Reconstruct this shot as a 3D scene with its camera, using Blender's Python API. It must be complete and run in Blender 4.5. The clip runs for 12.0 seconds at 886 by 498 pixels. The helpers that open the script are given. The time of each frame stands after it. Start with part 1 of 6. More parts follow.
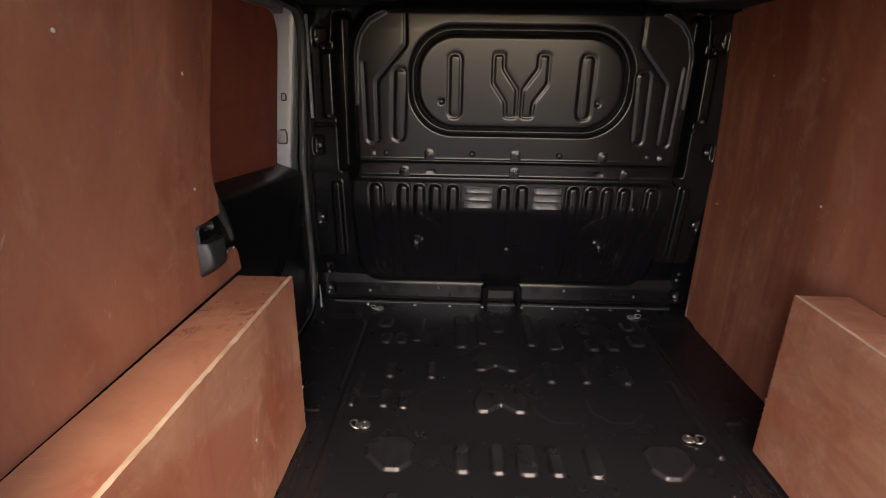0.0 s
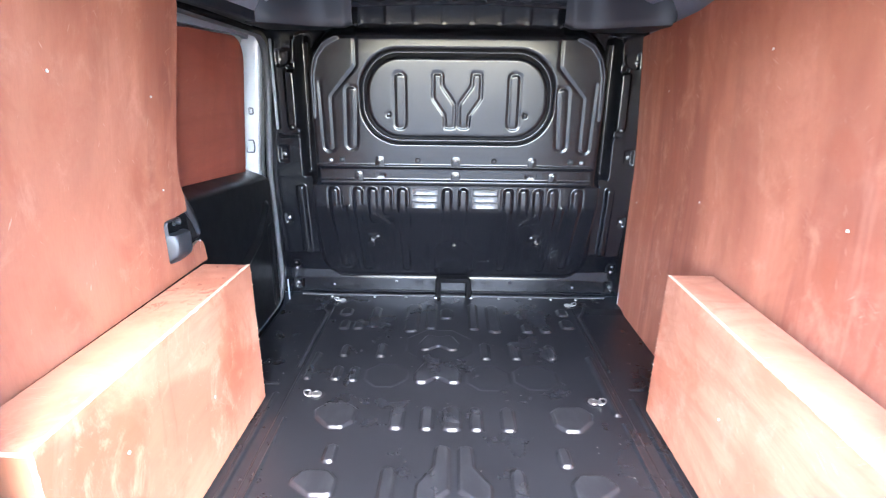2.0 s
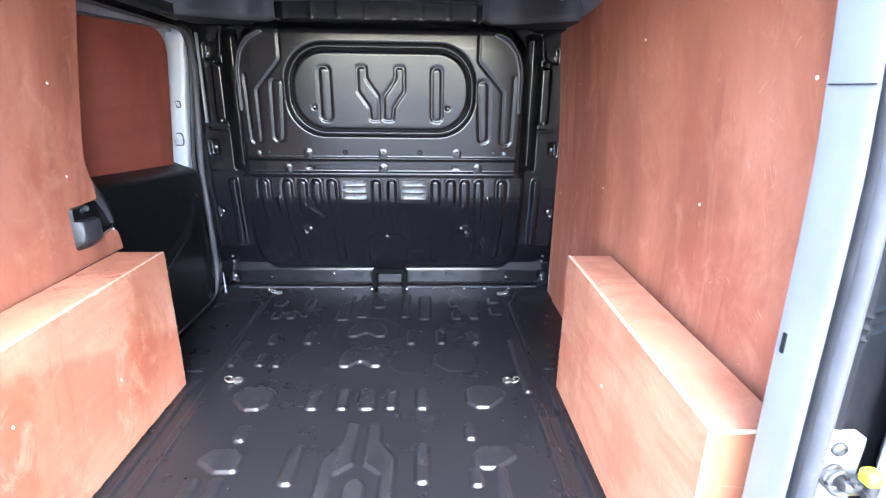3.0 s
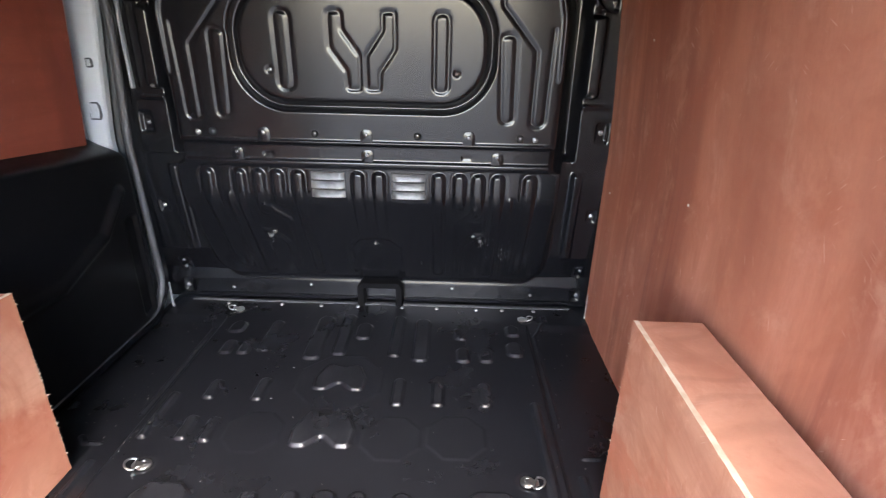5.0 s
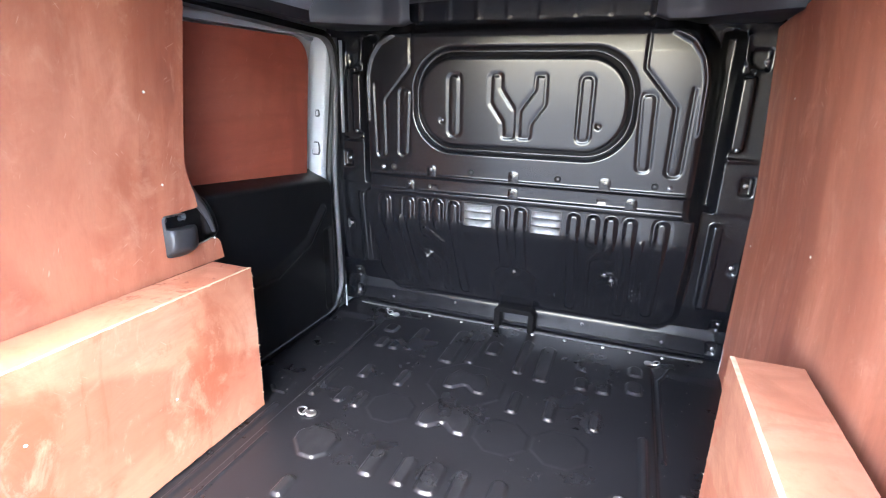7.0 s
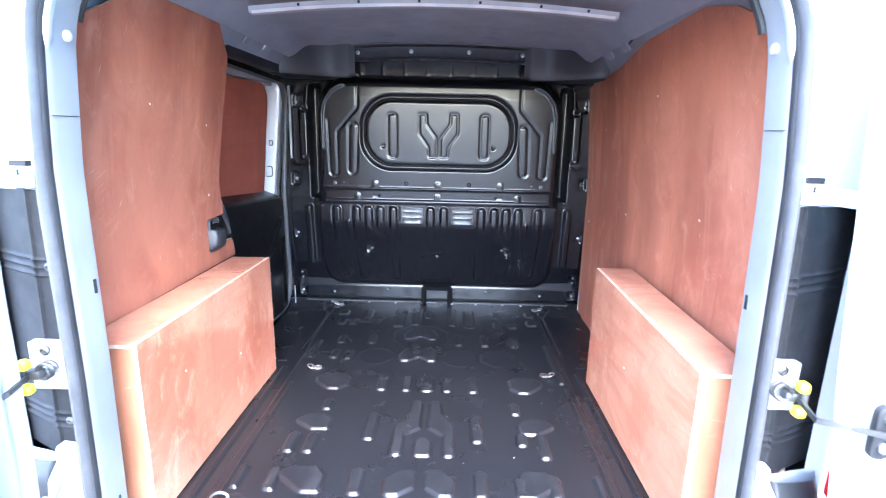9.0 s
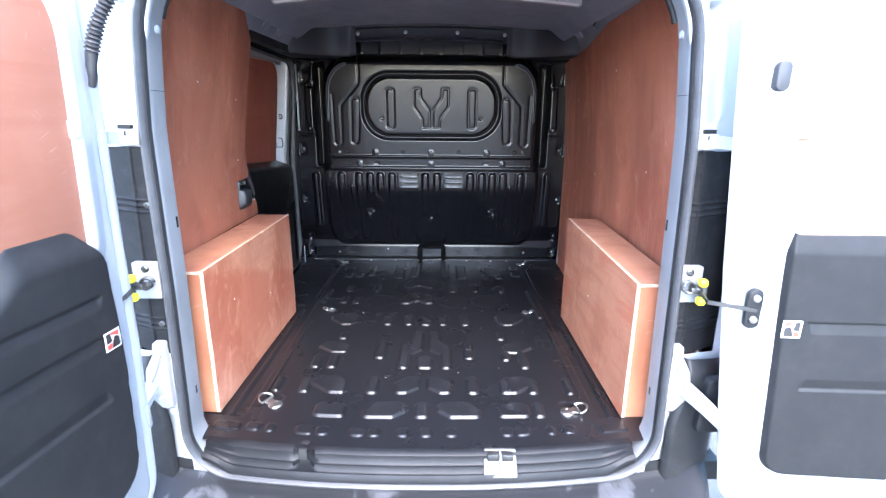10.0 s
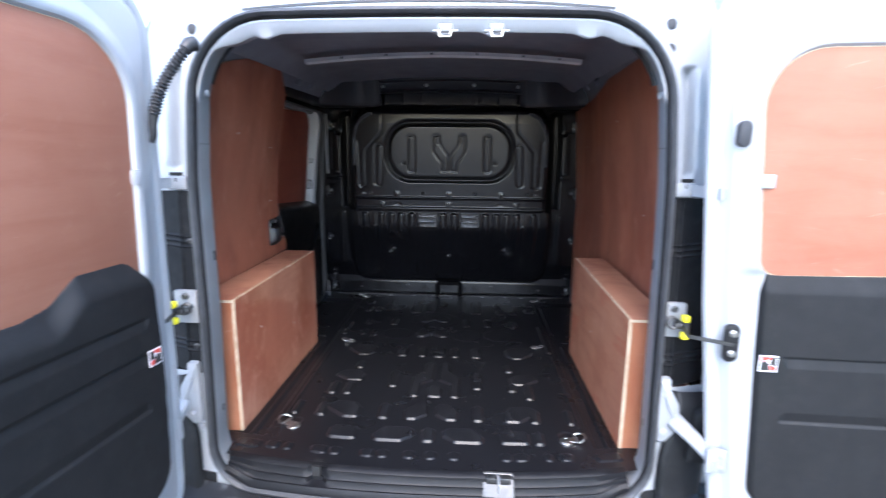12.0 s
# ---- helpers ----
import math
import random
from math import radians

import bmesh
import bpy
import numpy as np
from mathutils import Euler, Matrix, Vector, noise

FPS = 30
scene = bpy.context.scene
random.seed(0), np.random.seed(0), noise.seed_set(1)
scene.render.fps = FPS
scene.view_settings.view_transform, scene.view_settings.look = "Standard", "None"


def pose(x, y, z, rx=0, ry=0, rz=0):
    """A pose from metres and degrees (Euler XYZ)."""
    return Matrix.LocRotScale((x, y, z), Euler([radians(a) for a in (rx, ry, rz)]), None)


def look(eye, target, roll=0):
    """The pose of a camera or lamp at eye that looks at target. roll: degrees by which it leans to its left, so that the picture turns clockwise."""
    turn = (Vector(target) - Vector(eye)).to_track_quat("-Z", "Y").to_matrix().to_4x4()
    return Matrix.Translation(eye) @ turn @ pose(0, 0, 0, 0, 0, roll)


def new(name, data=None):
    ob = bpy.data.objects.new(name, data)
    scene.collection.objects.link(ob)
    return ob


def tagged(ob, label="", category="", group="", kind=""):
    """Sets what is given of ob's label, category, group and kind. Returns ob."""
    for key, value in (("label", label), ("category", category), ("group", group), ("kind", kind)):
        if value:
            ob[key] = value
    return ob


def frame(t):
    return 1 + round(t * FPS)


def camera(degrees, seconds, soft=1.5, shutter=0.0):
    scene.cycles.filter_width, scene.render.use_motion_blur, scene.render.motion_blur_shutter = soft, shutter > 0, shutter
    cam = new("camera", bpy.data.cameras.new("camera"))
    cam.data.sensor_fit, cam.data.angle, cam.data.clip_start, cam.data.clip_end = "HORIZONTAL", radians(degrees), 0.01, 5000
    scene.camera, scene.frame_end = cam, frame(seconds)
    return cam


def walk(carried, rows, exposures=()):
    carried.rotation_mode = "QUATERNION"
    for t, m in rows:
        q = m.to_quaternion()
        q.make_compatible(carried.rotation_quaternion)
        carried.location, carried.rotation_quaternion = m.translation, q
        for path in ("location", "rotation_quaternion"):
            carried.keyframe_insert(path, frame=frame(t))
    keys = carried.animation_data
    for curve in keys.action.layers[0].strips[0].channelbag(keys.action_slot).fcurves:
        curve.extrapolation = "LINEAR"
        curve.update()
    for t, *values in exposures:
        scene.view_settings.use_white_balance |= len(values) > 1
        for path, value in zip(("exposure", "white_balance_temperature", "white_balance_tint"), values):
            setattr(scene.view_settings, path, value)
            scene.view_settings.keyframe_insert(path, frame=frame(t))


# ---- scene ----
cam = camera(83.3, 12.0, soft=1.1, shutter=0.35)
PATH = [
    (0, (-0.203, -0.118, 0.932), (-0.253, 1.771, 0.278), 0.9),
    (0.5, (-0.175, -0.044, 0.925), (-0.271, 1.848, 0.283), 0.9),
    (1, (-0.14, -0.074, 0.927), (-0.257, 1.817, 0.285), 0.7),
    (1.5, (-0.125, -0.221, 0.937), (-0.196, 1.674, 0.3), 0.9),
    (2, (-0.02, -0.349, 0.964), (-0.046, 1.551, 0.337), 0.6),
    (2.5, (0.063, -0.417, 0.957), (0.076, 1.492, 0.359), 0.7),
    (3, (0.173, -0.42, 0.93), (0.245, 1.482, 0.315), 0.7),
    (3.2, (0.185, -0.364, 0.918), (0.266, 1.522, 0.257), 0.8),
    (4.8, (0.264, 0.156, 0.927), (0.289, 2.016, 0.192), 1.3),
    (5, (0.25, 0.164, 0.927), (0.232, 2.015, 0.169), 1.4),
    (5.5, (0.303, 0.129, 0.93), (0.053, 1.965, 0.179), 0.9),
    (6, (0.395, 0.072, 0.94), (-0.134, 1.885, 0.28), 1.1),
    (6.5, (0.401, 0.033, 0.94), (-0.253, 1.823, 0.334), 1.2),
    (6.7, (0.392, 0.011, 0.944), (-0.295, 1.787, 0.333), 1.2),
    (8.3, (0.211, -0.524, 0.934), (-0.021, 1.407, 0.47), 1.9),
    (8.5, (0.183, -0.603, 0.931), (-0.021, 1.332, 0.468), 1.7),
    (9, (0.069, -0.776, 0.926), (0.04, 1.171, 0.467), 1.2),
    (9.5, (0.029, -0.913, 0.919), (0.084, 1.021, 0.412), 0.9),
    (10, (0.055, -1.113, 0.904), (0.065, 0.812, 0.362), 0.5),
    (10.3, (0.061, -1.214, 0.929), (0.103, 0.709, 0.382), 0.7),
    (10.5, (0.082, -1.252, 0.936), (0.144, 0.686, 0.444), 0.7),
    (11, (0.105, -1.284, 0.944), (0.241, 0.663, 0.506), 0.6),
    (11.3, (0.131, -1.296, 0.948), (0.327, 0.65, 0.531), 0.5),
    (11.5, (0.153, -1.286, 0.948), (0.344, 0.664, 0.545), 0.5),
    (11.8, (0.122, -1.27, 0.939), (0.22, 0.688, 0.543), 1.0),
    (12, (0.121, -1.251, 0.933), (0.019, 0.707, 0.538), 0.6),
]
# seconds, stops, kelvin, tint
EXPOSURES = [
    (0, 3.35, 9300, 20), (0.5, 3.97, 8200, 14), (1.0, 4.6, 7500, 12), (1.5, 5.65, 6500, 9), (2.0, 6.05, 6200, 9), (2.5, 5.98, 6150, 9), (3.2, 5.55, 6300, 9),
    (4.8, 5.0, 7200, 11), (5.5, 5.32, 7000, 11), (6.7, 5.75, 6850, 10), (8.3, 6.12, 5850, 10), (9.0, 5.65, 5880, 10), (9.5, 5.35, 6050, 10), (10.0, 4.66, 6200, 10),
    (10.5, 4.12, 6300, 10), (11.0, 3.6, 6300, 10), (11.5, 3.32, 6300, 10), (12, 3.3, 6300, 10),
]
SKY, SUN = 0.15, 0.08
walk(cam, [(t, look(eye, target, roll)) for t, eye, target, roll in PATH], EXPOSURES)

# ---- world, sun ----
world = bpy.data.worlds.new("overcast_sky")
scene.world = world
world.use_nodes = True
wn, wl = world.node_tree.nodes, world.node_tree.links
sky = wn.new("ShaderNodeTexSky")
sky.sky_type = "NISHITA"
sky.sun_disc = False
sky.sun_elevation = radians(52)
sky.sun_rotation = radians(172)
sky.air_density = 0.9
sky.dust_density = 1.5
sky.ozone_density = 1.0
wn["Background"].inputs["Strength"].default_value = SKY
wl.new(sky.outputs["Color"], wn["Background"].inputs["Color"])

sun_data = bpy.data.lights.new("sun", "SUN")
sun_data.energy = SUN
sun_data.angle = radians(30)
sun_data.color = (1.0, 0.98, 0.97)
sun = new("sun", sun_data)
sun.matrix_world = look((0.7, -5.0, 6.4), (0.0, 0.0, 0.0))

# ---- small tools ----
rng = random.Random(7)


def thing(name, at, label, category, group="", kind=""):
    """An empty at the base of a thing, which parents its parts."""
    ob = new(name)
    ob.empty_display_size = 0.05
    ob.location = at
    bpy.context.view_layer.update()
    return tagged(ob, label, category, group, kind)


def finish(bm, name, material, smooth=40):
    bmesh.ops.recalc_face_normals(bm, faces=bm.faces[:])
    me = bpy.data.meshes.new(name)
    bm.to_mesh(me)
    bm.free()
    for m in material if isinstance(material, (list, tuple)) else [material]:
        me.materials.append(m)
    if smooth and len(me.polygons):
        me.polygons.foreach_set("use_smooth", [True] * len(me.polygons))
        me.set_sharp_from_angle(angle=radians(smooth))
    return me


def base_of(ob):
    p = Vector(ob.location)
    while ob.parent:
        ob = ob.parent
        p += ob.location
    return p


def part(name, bm, material, parent, label="", smooth=40):
    """Links a bmesh in world coordinates as one mesh object under a thing or a part."""
    me = bm if isinstance(bm, bpy.types.Mesh) else finish(bm, name, material, smooth)
    me.transform(Matrix.Translation(-base_of(parent)))
    ob = new(name, me)
    ob.parent = parent
    return tagged(ob, label)


def single(name, bm, material, label, category, group="", kind="", at=None, smooth=40):
    """A thing that is one mesh, given in world coordinates."""
    me = bm if isinstance(bm, bpy.types.Mesh) else finish(bm, name, material, smooth)
    if at is None:
        co = np.empty(len(me.vertices) * 3)
        me.vertices.foreach_get("co", co)
        co = co.reshape(-1, 3)
        lo, hi = co.min(0), co.max(0)
        at = ((lo[0] + hi[0]) / 2, (lo[1] + hi[1]) / 2, lo[2])
    me.transform(Matrix.Translation(-Vector(at)))
    ob = new(name, me)
    ob.location = at
    return tagged(ob, label, category, group, kind)


def box(x0, x1, y0, y1, z0, z1, bevel=0.0, seg=2, bm=None, m=None, mat=0):
    bm = bm or bmesh.new()
    r = bmesh.ops.create_cube(bm, size=1.0)
    vs = r["verts"]
    for v in vs:
        v.co = Vector(((x0 + x1) / 2 + v.co.x * (x1 - x0), (y0 + y1) / 2 + v.co.y * (y1 - y0), (z0 + z1) / 2 + v.co.z * (z1 - z0)))
    fs = set(f for v in vs for f in v.link_faces)
    for f in fs:
        f.material_index = mat
    if bevel:
        es = list({e for v in vs for e in v.link_edges})
        r = bmesh.ops.bevel(bm, geom=es, offset=bevel, segments=seg, affect="EDGES", profile=0.5)
        vs = list({v for f in r["faces"] for v in f.verts} | {v for v in vs if v.is_valid})
    if m:
        bmesh.ops.transform(bm, matrix=m, verts=vs)
    return bm


def rounded(pts, r, n=5):
    """A polygon with filleted corners; r is one radius or one for each corner."""
    out = []
    k = len(pts)
    for i, p in enumerate(pts):
        p = Vector(p)
        a, b = Vector(pts[i - 1]) - p, Vector(pts[(i + 1) % k]) - p
        ri = r[i] if isinstance(r, (list, tuple)) else r
        la, lb = a.length, b.length
        a.normalize(), b.normalize()
        half = a.angle(b) / 2
        if ri <= 0 or half > 1.53:
            out.append(p)
            continue
        t = min(ri / math.tan(half), la * 0.49, lb * 0.49)
        rr = t * math.tan(half)
        c = p + (a + b).normalized() * (rr / math.sin(half))
        s, e = p + a * t - c, p + b * t - c
        a0, a1 = math.atan2(s.y, s.x), math.atan2(e.y, e.x)
        da = (a1 - a0 + math.pi) % (2 * math.pi) - math.pi
        for j in range(n + 1):
            w = a0 + da * j / n
            out.append(c + Vector((math.cos(w), math.sin(w))) * rr)
    return out


def inset(pts, d):
    """The outline moved inwards by d (counter-clockwise or clockwise)."""
    area = sum(pts[i - 1][0] * pts[i][1] - pts[i][0] * pts[i - 1][1] for i in range(len(pts)))
    sgn = 1 if area > 0 else -1
    out = []
    for i, p in enumerate(pts):
        p = Vector((p[0], p[1]))
        a = Vector(pts[i - 1][:2])
        b = Vector(pts[(i + 1) % len(pts)][:2])
        t = (b - a)
        if t.length < 1e-9:
            out.append(p)
            continue
        t.normalize()
        out.append(p + Vector((-t.y, t.x)) * d * sgn)
    return out


def plate(pts, fn, w0, w1, bevel=0.0, bm=None, mats=(0, 0, 0)):
    """A plate of outline pts (u, v) between depths w0 (back) and w1 (front); fn(u, w, v) gives the world point. mats: front, rim, back."""
    bm = bm or bmesh.new()
    rings = [(pts, w0)]
    if bevel:
        rings += [(pts, w1 - bevel * (1 if w1 > w0 else -1)), (inset(pts, bevel * 0.3), w1 - 0.3 * bevel * (1 if w1 > w0 else -1)), (inset(pts, bevel), w1)]
    else:
        rings += [(pts, w1)]
    vs = [[bm.verts.new(fn(p[0], w, p[1])) for p in ring] for ring, w in rings]
    n = len(pts)
    for a, b in zip(vs, vs[1:]):
        for i in range(n):
            bm.faces.new((a[i - 1], a[i], b[i], b[i - 1])).material_index = mats[1]
    bm.faces.new(vs[-1]).material_index = mats[0]
    bm.faces.new(vs[0][::-1]).material_index = mats[2]
    return bm


def sweep(path, profile, closed=False, bm=None, up=(0, 0, 1), cap=True, frames=None):
    """Sweeps a closed 2D profile along a path of points."""
    bm = bm or bmesh.new()
    n = len(path)
    path = [Vector(p) for p in path]
    rings = []
    for i, p in enumerate(path):
        a = path[i - 1] if i or closed else p
        b = path[(i + 1) % n] if i < n - 1 or closed else p
        t = (b - a).normalized()
        u = Vector(frames[i]) if frames else Vector(up)
        s = t.cross(u)
        if s.length < 1e-6:
            s = t.orthogonal()
        s.normalize()
        q = s.cross(t).normalized()
        pr = profile(i / max(1, n - 1)) if callable(profile) else profile
        rings.append([bm.verts.new(p + s * c[0] + q * c[1]) for c in pr])
    k = len(rings[0])
    for i in range(n if closed else n - 1):
        a, b = rings[i], rings[(i + 1) % n]
        for j in range(k):
            bm.faces.new((a[j - 1], a[j], b[j], b[j - 1]))
    if cap and not closed:
        bm.faces.new(rings[0])
        bm.faces.new(rings[-1][::-1])
    return bm


def circle(r, n=10, ry=None):
    return [(r * math.cos(2 * math.pi * i / n), (ry or r) * math.sin(2 * math.pi * i / n)) for i in range(n)]


def lathe(prof, m, n=14, bm=None):
    """Turns a profile of (radius, height) about z and places it by m."""
    bm = bm or bmesh.new()
    rings = []
    for r, h in prof:
        if r <= 0:
            rings.append([bm.verts.new(m @ Vector((0, 0, h)))])
        else:
            rings.append([bm.verts.new(m @ Vector((r * math.cos(2 * math.pi * i / n), r * math.sin(2 * math.pi * i / n), h))) for i in range(n)])
    for a, b in zip(rings, rings[1:]):
        for i in range(n):
            if len(a) == 1 and len(b) > 1:
                bm.faces.new((a[0], b[i], b[i - 1]))
            elif len(b) == 1 and len(a) > 1:
                bm.faces.new((a[i - 1], a[i], b[0]))
            elif len(a) > 1:
                bm.faces.new((a[i - 1], a[i], b[i], b[i - 1]))
    return bm


def seg_dist(x, y, a, b):
    ax, ay = a
    dx, dy = b[0] - ax, b[1] - ay
    t = np.clip(((x - ax) * dx + (y - ay) * dy) / max(1e-12, dx * dx + dy * dy), 0, 1)
    return np.hypot(x - ax - t * dx, y - ay - t * dy)


def sd_line(x, y, pts, r):
    return np.min([seg_dist(x, y, a, b) for a, b in zip(pts, pts[1:])], axis=0) - r


def sd_poly(x, y, pts):
    d = np.min([seg_dist(x, y, pts[i - 1], pts[i]) for i in range(len(pts))], axis=0)
    inside = np.zeros(x.shape, bool)
    for i in range(len(pts)):
        (x0, y0), (x1, y1) = pts[i - 1], pts[i]
        c = (y0 > y) != (y1 > y)
        inside ^= c & (x < (x1 - x0) * (y - y0) / ((y1 - y0) or 1e-12) + x0)
    return np.where(inside, -d, d)


def sd_box(x, y, cx, cy, hx, hy, r):
    qx, qy = np.abs(x - cx) - hx + r, np.abs(y - cy) - hy + r
    return np.hypot(np.maximum(qx, 0), np.maximum(qy, 0)) + np.minimum(np.maximum(qx, qy), 0) - r


def ramp(d, w):
    """1 inside, 0 outside, a smooth shoulder of width w inside the outline."""
    t = np.clip(-d / w, 0, 1)
    return t * t * (3 - 2 * t)


def smooth01(t):
    t = np.clip(t, 0, 1)
    return t * t * (3 - 2 * t)


def sheet(name, P, material, mask=None):
    """A mesh from a grid of points P (rows, columns, 3); mask keeps faces."""
    h, w = P.shape[:2]
    idx = np.arange(h * w).reshape(h, w)
    q = np.stack([idx[:-1, :-1], idx[:-1, 1:], idx[1:, 1:], idx[1:, :-1]], -1)
    q = q[mask] if mask is not None else q.reshape(-1, 4)
    me = bpy.data.meshes.new(name)
    me.vertices.add(h * w)
    me.vertices.foreach_set("co", P.reshape(-1).astype(np.float32))
    me.loops.add(q.size)
    me.loops.foreach_set("vertex_index", q.reshape(-1).astype(np.int32))
    me.polygons.add(len(q))
    me.polygons.foreach_set("loop_start", np.arange(0, q.size, 4, dtype=np.int32))
    me.polygons.foreach_set("use_smooth", np.ones(len(q), bool))
    me.update(calc_edges=True)
    me.materials.append(material)
    return me


# ---- materials ----
def nodes_of(name):
    m = bpy.data.materials.new(name)
    m.use_nodes = True
    return m, m.node_tree.nodes, m.node_tree.links, m.node_tree.nodes["Principled BSDF"]


def coords(n, l, stretch=(1, 1, 1), where="Object", turn=(0, 0, 0)):
    tc = n.new("ShaderNodeTexCoord")
    mp = n.new("ShaderNodeMapping")
    mp.inputs["Scale"].default_value = stretch
    if any(turn):
        mp.vector_type = "TEXTURE"
        mp.inputs["Scale"].default_value = tuple(1.0 / a for a in stretch)
        mp.inputs["Rotation"].default_value = turn
    l.new(tc.outputs[where], mp.inputs["Vector"])
    return mp.outputs["Vector"]


def tex_noise(n, l, v, scale, detail=5, rough=0.55, dist=0.0):
    t = n.new("ShaderNodeTexNoise")
    t.inputs["Scale"].default_value, t.inputs["Detail"].default_value = scale, detail
    t.inputs["Roughness"].default_value, t.inputs["Distortion"].default_value = rough, dist
    l.new(v, t.inputs["Vector"])
    return t.outputs["Fac"]


def curve(n, l, fac, lo, hi, a=0.0, b=1.0):
    t = n.new("ShaderNodeMapRange")
    t.interpolation_type = "SMOOTHSTEP"
    for k, v in (("From Min", lo), ("From Max", hi), ("To Min", a), ("To Max", b)):
        t.inputs[k].default_value = v
    l.new(fac, t.inputs["Value"])
    return t.outputs["Result"]


def mixc(n, l, fac, a, b, mode="MIX"):
    t = n.new("ShaderNodeMix")
    t.data_type, t.blend_type = "RGBA", mode
    for sock, v in ((t.inputs[0], fac), (t.inputs[6], a), (t.inputs[7], b)):
        if isinstance(v, (int, float)):
            sock.default_value = v
        elif isinstance(v, (tuple, list)):
            sock.default_value = (*v, 1)
        else:
            l.new(v, sock)
    return t.outputs[2]


def math2(n, l, op, a, b=0.0):
    t = n.new("ShaderNodeMath")
    t.operation = op
    for sock, v in ((t.inputs[0], a), (t.inputs[1], b)):
        if isinstance(v, (int, float)):
            sock.default_value = v
        else:
            l.new(v, sock)
    return t.outputs[0]


def bump_to(n, l, bsdf, height, strength=0.2, distance=0.002):
    t = n.new("ShaderNodeBump")
    t.inputs["Strength"].default_value, t.inputs["Distance"].default_value = strength, distance
    l.new(height, t.inputs["Height"])
    l.new(t.outputs["Normal"], bsdf.inputs["Normal"])


def paint(name, col, col2, rough, rough2, metal=0.0, scale=6, fine=220, bump=0.08, stretch=(1, 1, 1), coat=0.0, dust=0.0, dust_col=(0.3, 0.29, 0.28), spec=0.5):
    """A coated surface with broad mottling, fine relief and thin dust."""
    m, n, l, b = nodes_of(name)
    v = coords(n, l, stretch)
    broad, small = tex_noise(n, l, v, scale, 6), tex_noise(n, l, v, fine, 3)
    c = mixc(n, l, curve(n, l, broad, 0.3, 0.7), col, col2)
    if dust:
        d = math2(n, l, "MULTIPLY", curve(n, l, tex_noise(n, l, v, scale * 3.1, 8, 0.7), 0.45, 0.75), dust)
        c = mixc(n, l, d, c, dust_col)
    l.new(c, b.inputs["Base Color"])
    l.new(curve(n, l, tex_noise(n, l, v, scale * 2.3, 7, 0.65), 0.3, 0.7, rough, rough2), b.inputs["Roughness"])
    b.inputs["Metallic"].default_value = metal
    b.inputs["Coat Weight"].default_value = coat
    b.inputs["Coat Roughness"].default_value = 0.12
    b.inputs["Specular IOR Level"].default_value = spec
    bump_to(n, l, b, small, bump, 0.001)
    return m


